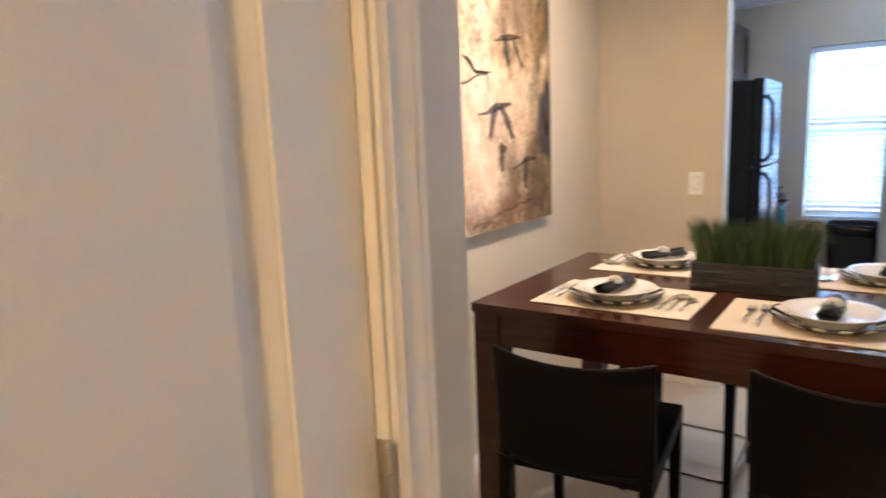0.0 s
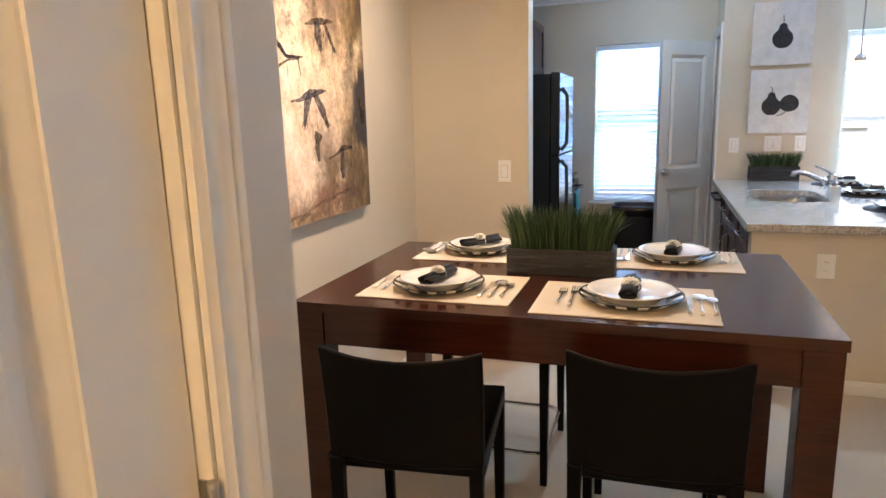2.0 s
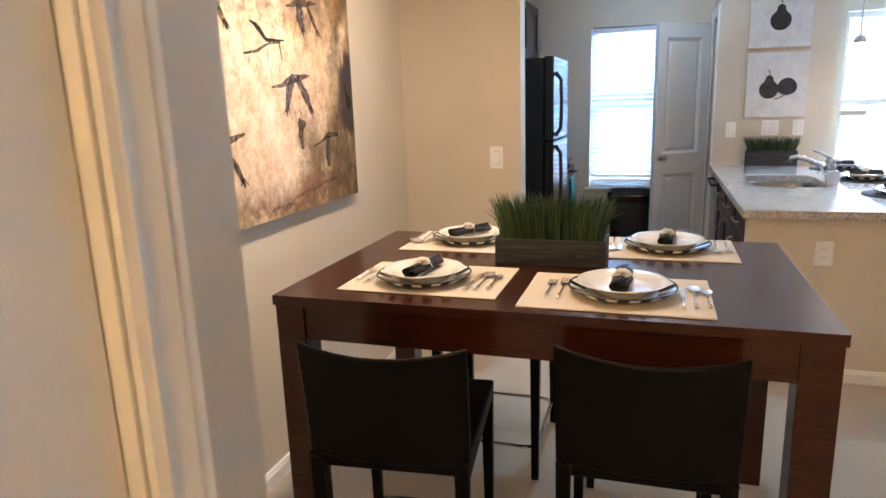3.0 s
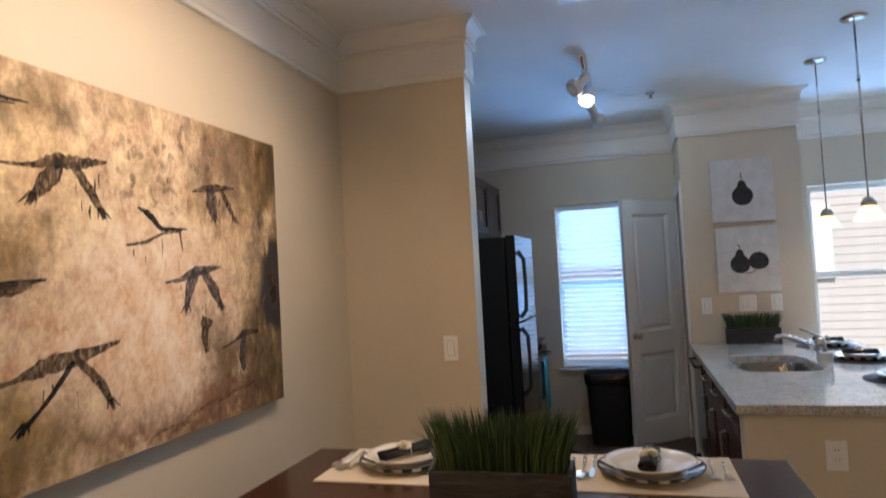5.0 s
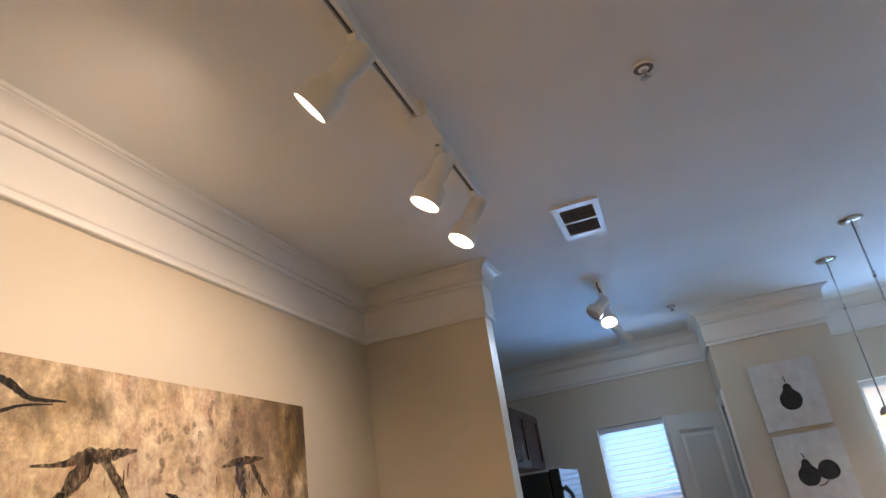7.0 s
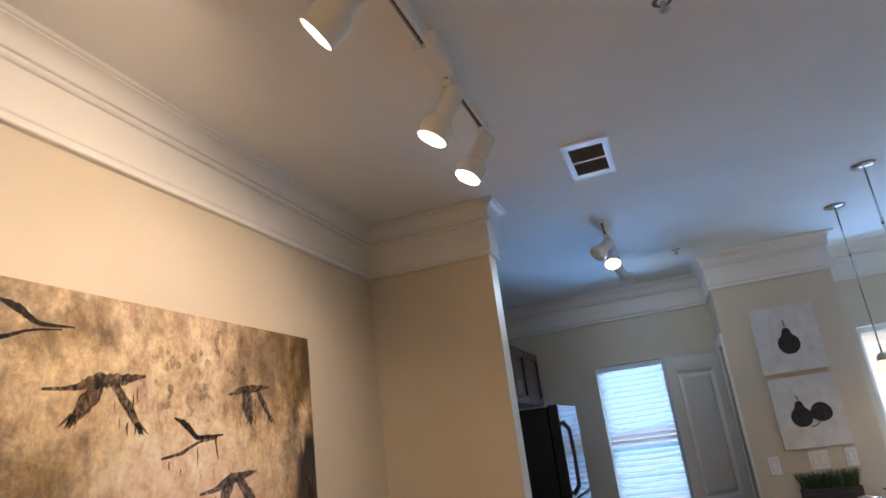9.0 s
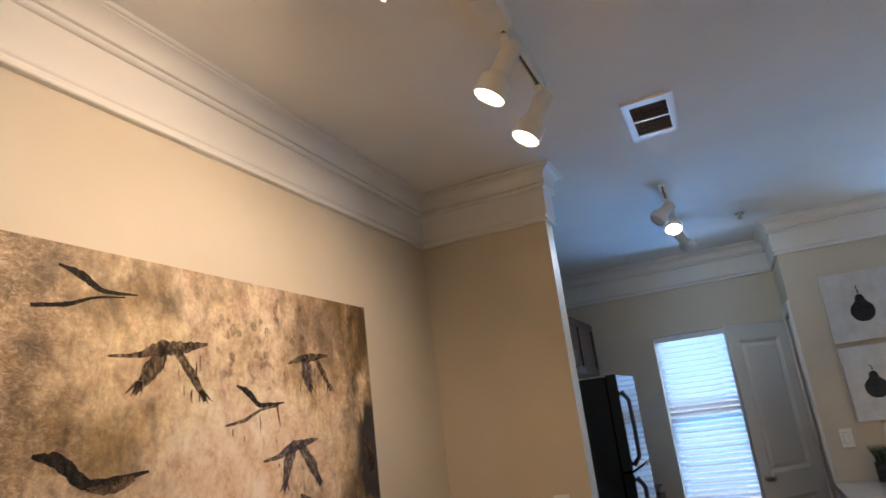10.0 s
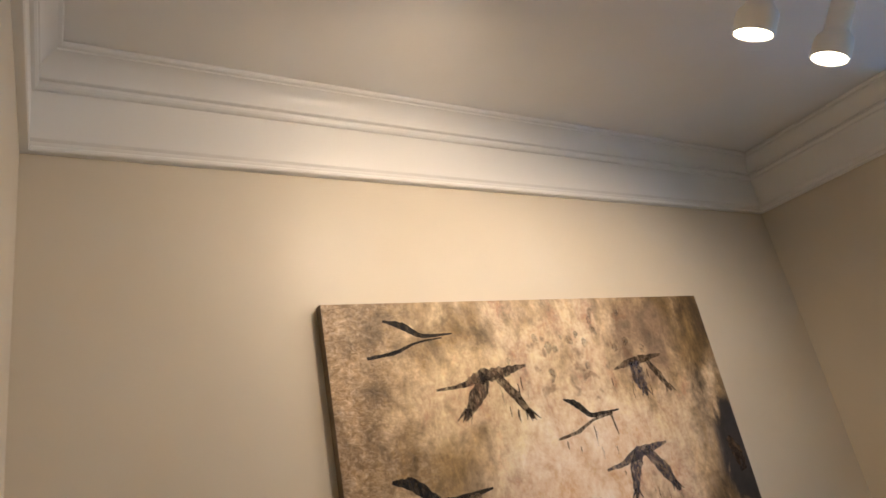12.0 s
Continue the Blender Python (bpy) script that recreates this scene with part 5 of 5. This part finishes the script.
tap = thing("kitchen_faucet", "polished chrome single-lever kitchen faucet behind the sink", "faucet", (2.345, 5.16, CZ + 0.0005))
part("base", lathe([(0.0, 0.0), (0.030, 0.0), (0.030, 0.006), (0.025, 0.012), (0.024, 0.055), (0.026, 0.075), (0.027, 0.115), (0.022, 0.128), (0.0, 0.131)], 28), CHROME, tap)
part("spout", tube([(-0.018, 0, 0.06), (-0.07, 0.0, 0.095), (-0.14, 0.0, 0.128), (-0.19, 0.0, 0.142), (-0.215, 0.0, 0.136), (-0.225, 0.0, 0.112)], [0.017, 0.015, 0.0145, 0.016, 0.018, 0.017], 14), CHROME, tap)
part("lever", tube([(0.0, 0.0, 0.126), (-0.03, 0.01, 0.150), (-0.095, 0.03, 0.178)], [0.012, 0.008, 0.006], 10), CHROME, tap)
soap = thing("soap_dispenser", "clear glass soap dispenser with a steel pump on the worktop", "dispenser", (2.30, 4.90, CZ + 0.0005))
part("bottle", box(-0.030, 0.030, -0.030, 0.030, 0.0, 0.085, 0.008, 3), SOAP, soap)
part("pump", lathe([(0.0, 0.083), (0.014, 0.084), (0.014, 0.098), (0.005, 0.100), (0.005, 0.118), (0.0, 0.118)], 16), STEEL, soap)
part("nozzle", tube([(0.0, 0, 0.115), (-0.020, 0, 0.118), (-0.034, 0, 0.110)], 0.0045, 8), STEEL, soap)


def base_cabinet(y0, y1, label):
    ob = thing("base_cabinet", label, "cabinet", (0, 0, 0), 0, "peninsula cabinets")
    x = 1.772
    part("body", box(x, 2.42, y0, y1, FZ + 0.09, CZ - 0.042 if y1 < SY - SB - 0.02 or y0 > SY + SB + 0.02 else CZ - 0.30), CABINET, ob)
    part("toe_kick", box(x + 0.06, 2.42, y0, y1, FZ, FZ + 0.09), BLACKPLASTIC, ob)
    for name, z0, z1 in (("drawer", 0.72, 0.868), ("door", FZ + 0.10, 0.715)):
        bm = bmesh.new()
        a, b = y0 + 0.003, y1 - 0.003
        e = 0.05 if name == "door" else 0.035
        for p, q, r, s in ((a, a + e, z0, z1), (b - e, b, z0, z1), (a + e, b - e, z0, z0 + e), (a + e, b - e, z1 - e, z1)):
            add_box(bm, x - 0.021, x - 0.0005, p, q, r, s, 0.0015)
        add_box(bm, x - 0.010, x - 0.0005, a + e, b - e, z0 + e, z1 - e)
        d = part(name, bm, CABINET, ob)
        m = (a + b) / 2
        if name == "drawer":
            pts = [(x - 0.021, m - 0.07, 0.795), (x - 0.046, m - 0.06, 0.795), (x - 0.046, m + 0.06, 0.795), (x - 0.021, m + 0.07, 0.795)]
        else:
            pts = [(x - 0.021, b - 0.025, 0.66), (x - 0.046, b - 0.025, 0.65), (x - 0.046, b - 0.025, 0.54), (x - 0.021, b - 0.025, 0.53)]
        part("handle", tube(pts, 0.0055, 8), NICKEL, d, "brushed nickel bar handle")
    return ob


base_cabinet(4.105, 4.60, "dark stained wooden base cabinet with a drawer under the granite")
base_cabinet(4.605, 5.10, "dark stained wooden base cabinet with a drawer under the granite")
base_cabinet(5.105, 5.53, "dark stained wooden base cabinet with a drawer under the granite")
dw = thing("dishwasher", "black dishwasher built in under the granite worktop", "dishwasher", (0, 0, 0))
part("body", box(1.775, 2.40, 5.535, 6.13, FZ + 0.02, 0.868), BLACKPLASTIC, dw)
part("door", box(1.748, 1.7745, 5.54, 6.125, FZ + 0.10, 0.755, 0.004), BLACKGLOSS, dw)
part("control_panel", box(1.742, 1.7745, 5.54, 6.125, 0.76, 0.866, 0.004), BLACKGLOSS, dw)
part("handle", tube([(1.742, 5.62, 0.815), (1.712, 5.63, 0.815), (1.712, 6.03, 0.815), (1.742, 6.04, 0.815)], 0.009, 8), BLACKPLASTIC, dw)
part("toe_kick", box(1.80, 2.40, 5.54, 6.125, FZ, FZ + 0.02), BLACKPLASTIC, dw)
tagged(part("knee_wall_panel", box(2.425, 2.52, 4.10, 6.149, FZ, 0.872), WALL), "cream painted knee wall under the bar side of the worktop", "wall", "", "structure").name = "wall_knee"
for y in (4.52, 5.18, 5.80):
    m = part("round_placemat", lathe([(0.0, 0.0), (0.185, 0.0), (0.187, 0.002), (0.185, 0.004), (0.0, 0.004)], 48), NAPKIN)
    m.location = (2.545, y, CZ + 0.0005)
    tagged(m, "round black woven placemat on the granite bar", "placemat", "placemats on the bar")
    charger(2.545, y, CZ + 0.005, "charger plate with a black and white chequered rim on the bar", "charger plates on the bar")
    bm = lathe([(0.0, 0.014), (0.070, 0.014), (0.079, 0.0165), (0.097, 0.0265), (0.1145, 0.0315), (0.1165, 0.0305), (0.098, 0.022), (0.076, 0.004), (0.068, 0.0), (0.0, 0.0)], 36)
    p = part("dinner_plate", bm, CHINA)
    p.location = (2.545, y, CZ + 0.011)
    tagged(p, "cream china dinner plate on a charger at the bar", "plate", "dinner plates on the bar")
    napkin(2.545, y, CZ + 0.0267, 0)
grass_planter(2.148, 6.075, CZ + 0.0005, 0.345, 0.115, 0.108, 0.135, 1100, 8, "black wooden box of green artificial grass on the granite worktop")

# ---- pear canvases, switches on the pantry wall ----


def pear_outline(cx, cz, s):
    """A plain pear shape: round body, waist, rounded neck."""
    half = []
    for k in range(26):
        z = -0.97 + 2.57 * (1 - math.cos(math.pi * k / 25)) / 2
        if z < 0.3:
            w = math.sqrt(max(0.0, 1 - z * z))
        elif z < 1.15:
            f = (1 - math.cos(math.pi * (z - 0.3) / 0.85)) / 2
            w = 0.954 + f * (0.40 - 0.954)
        else:
            w = 0.40 * math.sqrt(max(0.0, 1 - ((z - 1.15) / 0.45) ** 2))
        half.append((max(w, 0.01), z))
    return [(cx + s * w, cz + s * z) for w, z in half] + [(cx - s * w, cz + s * z) for w, z in half[::-1]]


def apple_outline(cx, cz, s):
    return [(cx + s * math.cos(2 * math.pi * k / 36), cz + s * (0.95 * math.sin(2 * math.pi * k / 36) - 0.05 * math.cos(4 * math.pi * k / 36))) for k in range(36)]


def fruit_canvas(z0, z1, x0, x1, fruits, label):
    ob = thing("fruit_canvas", label, "painting", ((x0 + x1) / 2, COLY, (z0 + z1) / 2), 0, "fruit canvases")
    w, h = (x1 - x0) / 2, (z1 - z0) / 2
    part("canvas_block", box(-w, w, -0.040, -0.002, -h, h, 0.002), ARTWHITE, ob)
    for k, (outline, stem) in enumerate(fruits):
        bm = bmesh.new()
        add_plate(bm, outline, 0.0006, lambda a, b, d: (a, -0.0404 - d - 0.0005 * k, b))
        bmesh.ops.recalc_face_normals(bm, faces=bm.faces)
        f = part("painted_fruit", bm, CHARCOAL, ob, "charcoal painted fruit shape")
        part("painted_stem", tube([(x, -0.0412, z) for x, z in stem], 0.0032, 6), CHARCOAL, f)


fruit_canvas(1.272, 1.741, 1.950, 2.362, ((pear_outline(-0.052, -0.035, 0.066), [(-0.052, 0.075), (-0.050, 0.095), (-0.062, 0.108)]), (apple_outline(0.070, -0.018, 0.066), [(0.050, -0.078), (0.02, -0.100), (-0.012, -0.104)])), "square white canvas with two dark painted pears on the pantry wall")
fruit_canvas(1.775, 2.228, 1.944, 2.356, ((pear_outline(0.0, -0.040, 0.070), [(0.0, 0.080), (-0.002, 0.115), (-0.004, 0.128)]),), "square white canvas with one dark painted pear on the pantry wall")
wall_plate("light_switch", 1.865, COLY, 1.180, 0.072, 0.116, "white plastic rocker light switch on the pantry wall", 1)
wall_plate("light_switch", 2.140, COLY, 1.190, 0.118, 0.116, "white plastic double rocker switch on the pantry wall", 2)
wall_plate("light_switch", 2.330, COLY, 1.190, 0.074, 0.116, "white plastic rocker light switch on the pantry wall", 1)


def pendant(x, y):
    ob = thing("pendant_lamp", "chrome pendant lamp with a small frosted glass shade over the bar", "lamp", (x, y, CEIL), 0, "pendant lamps over the bar")
    part("canopy", lathe([(0.0, -0.0005), (0.062, -0.0005), (0.064, -0.006), (0.052, -0.016), (0.016, -0.022), (0.0, -0.022)], 32), CHROME, ob)
    part("rod", tube([(0, 0, -0.02), (0, 0, -0.92)], 0.005, 10), CHROME, ob)
    part("rod_collar", lathe([(0.0, -0.30), (0.008, -0.30), (0.008, -0.33), (0.0, -0.33)], 12), CHROME, ob)
    part("socket_cap", lathe([(0.0, -0.915), (0.018, -0.918), (0.034, -0.942), (0.035, -0.962), (0.0, -0.962)], 24), NICKEL, ob)
    part("shade", lathe([(0.030, -0.958), (0.036, -0.968), (0.052, -0.992), (0.070, -1.022), (0.072, -1.030), (0.068, -1.030), (0.050, -0.998), (0.030, -0.964)], 32), SHADE, ob, "lit frosted amber glass shade")
    lamp("pendant_bulb", "POINT", pose(x, y, CEIL - 1.02), PENDANT, WARM, radius=0.03)


pendant(2.511, 5.476)
pendant(2.511, 4.760)

# ---- outside the windows ----
structure("ground", box(-400, 400, FAR + 0.14, 700, -3.3, -3.0), LAWN, "grass and ground below the windows", "ground")
house = thing("brick_building", "pale brick apartment building across the yard", "building", (3.0, 17.0, -3.0))
part("wall", box(-14, 14, 0, 6, 0, 7.6), OUTER, house, "pale painted wall")
bm = box(-13.98, 13.98, -0.022, -0.004, 0.0, 0.172, 0.004, 1)
for vert in bm.verts:
    if vert.co.z > 0.1 and vert.co.y < -0.015:
        vert.co.y += 0.007
board = part("siding_board", bm, OUTER, house)
for k in range(1, 42):
    b = board.copy()
    scene.collection.objects.link(b)
    b.location.z = 0.18 * k
bm = bmesh.new()
vs = [bm.verts.new(p) for p in ((-14.6, -0.6, 7.6), (14.6, -0.6, 7.6), (14.6, 6.6, 7.6), (-14.6, 6.6, 7.6), (-14.6, 3, 9.6), (14.6, 3, 9.6))]
for f in ((0, 1, 5, 4), (2, 3, 4, 5), (0, 4, 3), (1, 2, 5), (0, 3, 2, 1)):
    bm.faces.new([vs[i] for i in f])
part("roof", bm, GREY, house, "grey pitched roof")
for fl in (1.0, 4.0):
    for x in (-9, -5.5, -2, 1.5, 5, 8.5):
        w = part("window", box(x, x + 1.1, -0.09, -0.036, fl, fl + 1.6, 0.01), TRIM, house)
        part("pane", box(x + 0.08, x + 1.02, -0.105, -0.095, fl + 0.08, fl + 1.52), BLIND, w)

# ---- kitchen floor planks ----
bm = box(0, 0.124, 0, 1.0, -0.012, 0.0, 0.0012, 1)
first = part("plank", bm, PLANK, sub)
first.matrix_basis = pose(KIT, BACK + 0.062, FZ)
rng = random.Random(2)
x = KIT
while x < 1.70:
    y = BACK + 0.062
    length = rng.choice((0.55, 0.8, 1.0))
    while y < FAR - 0.01:
        L = min(length, FAR - 0.001 - y)
        p = first.copy()
        scene.collection.objects.link(p)
        p.matrix_basis = pose(x, y, FZ) @ Matrix.Diagonal((1, L - 0.002, 1, 1))
        y += L
        length = 1.0
    x += 0.126
bpy.data.objects.remove(first)

# ---- the plan brought to metres, with the floor at nought ----
for me in bpy.data.meshes:
    me.transform(Matrix.Scale(TRUE, 4))
for ob in scene.objects:
    if ob != cam:
        ob.location = (ob.location - Vector((0, 0, 0 if ob.parent else FZ))) * TRUE
for li in bpy.data.lights:
    if li.type == "AREA":
        li.size, li.size_y = li.size * TRUE, li.size_y * TRUE
    if li.type != "SUN":
        li.energy *= TRUE * TRUE
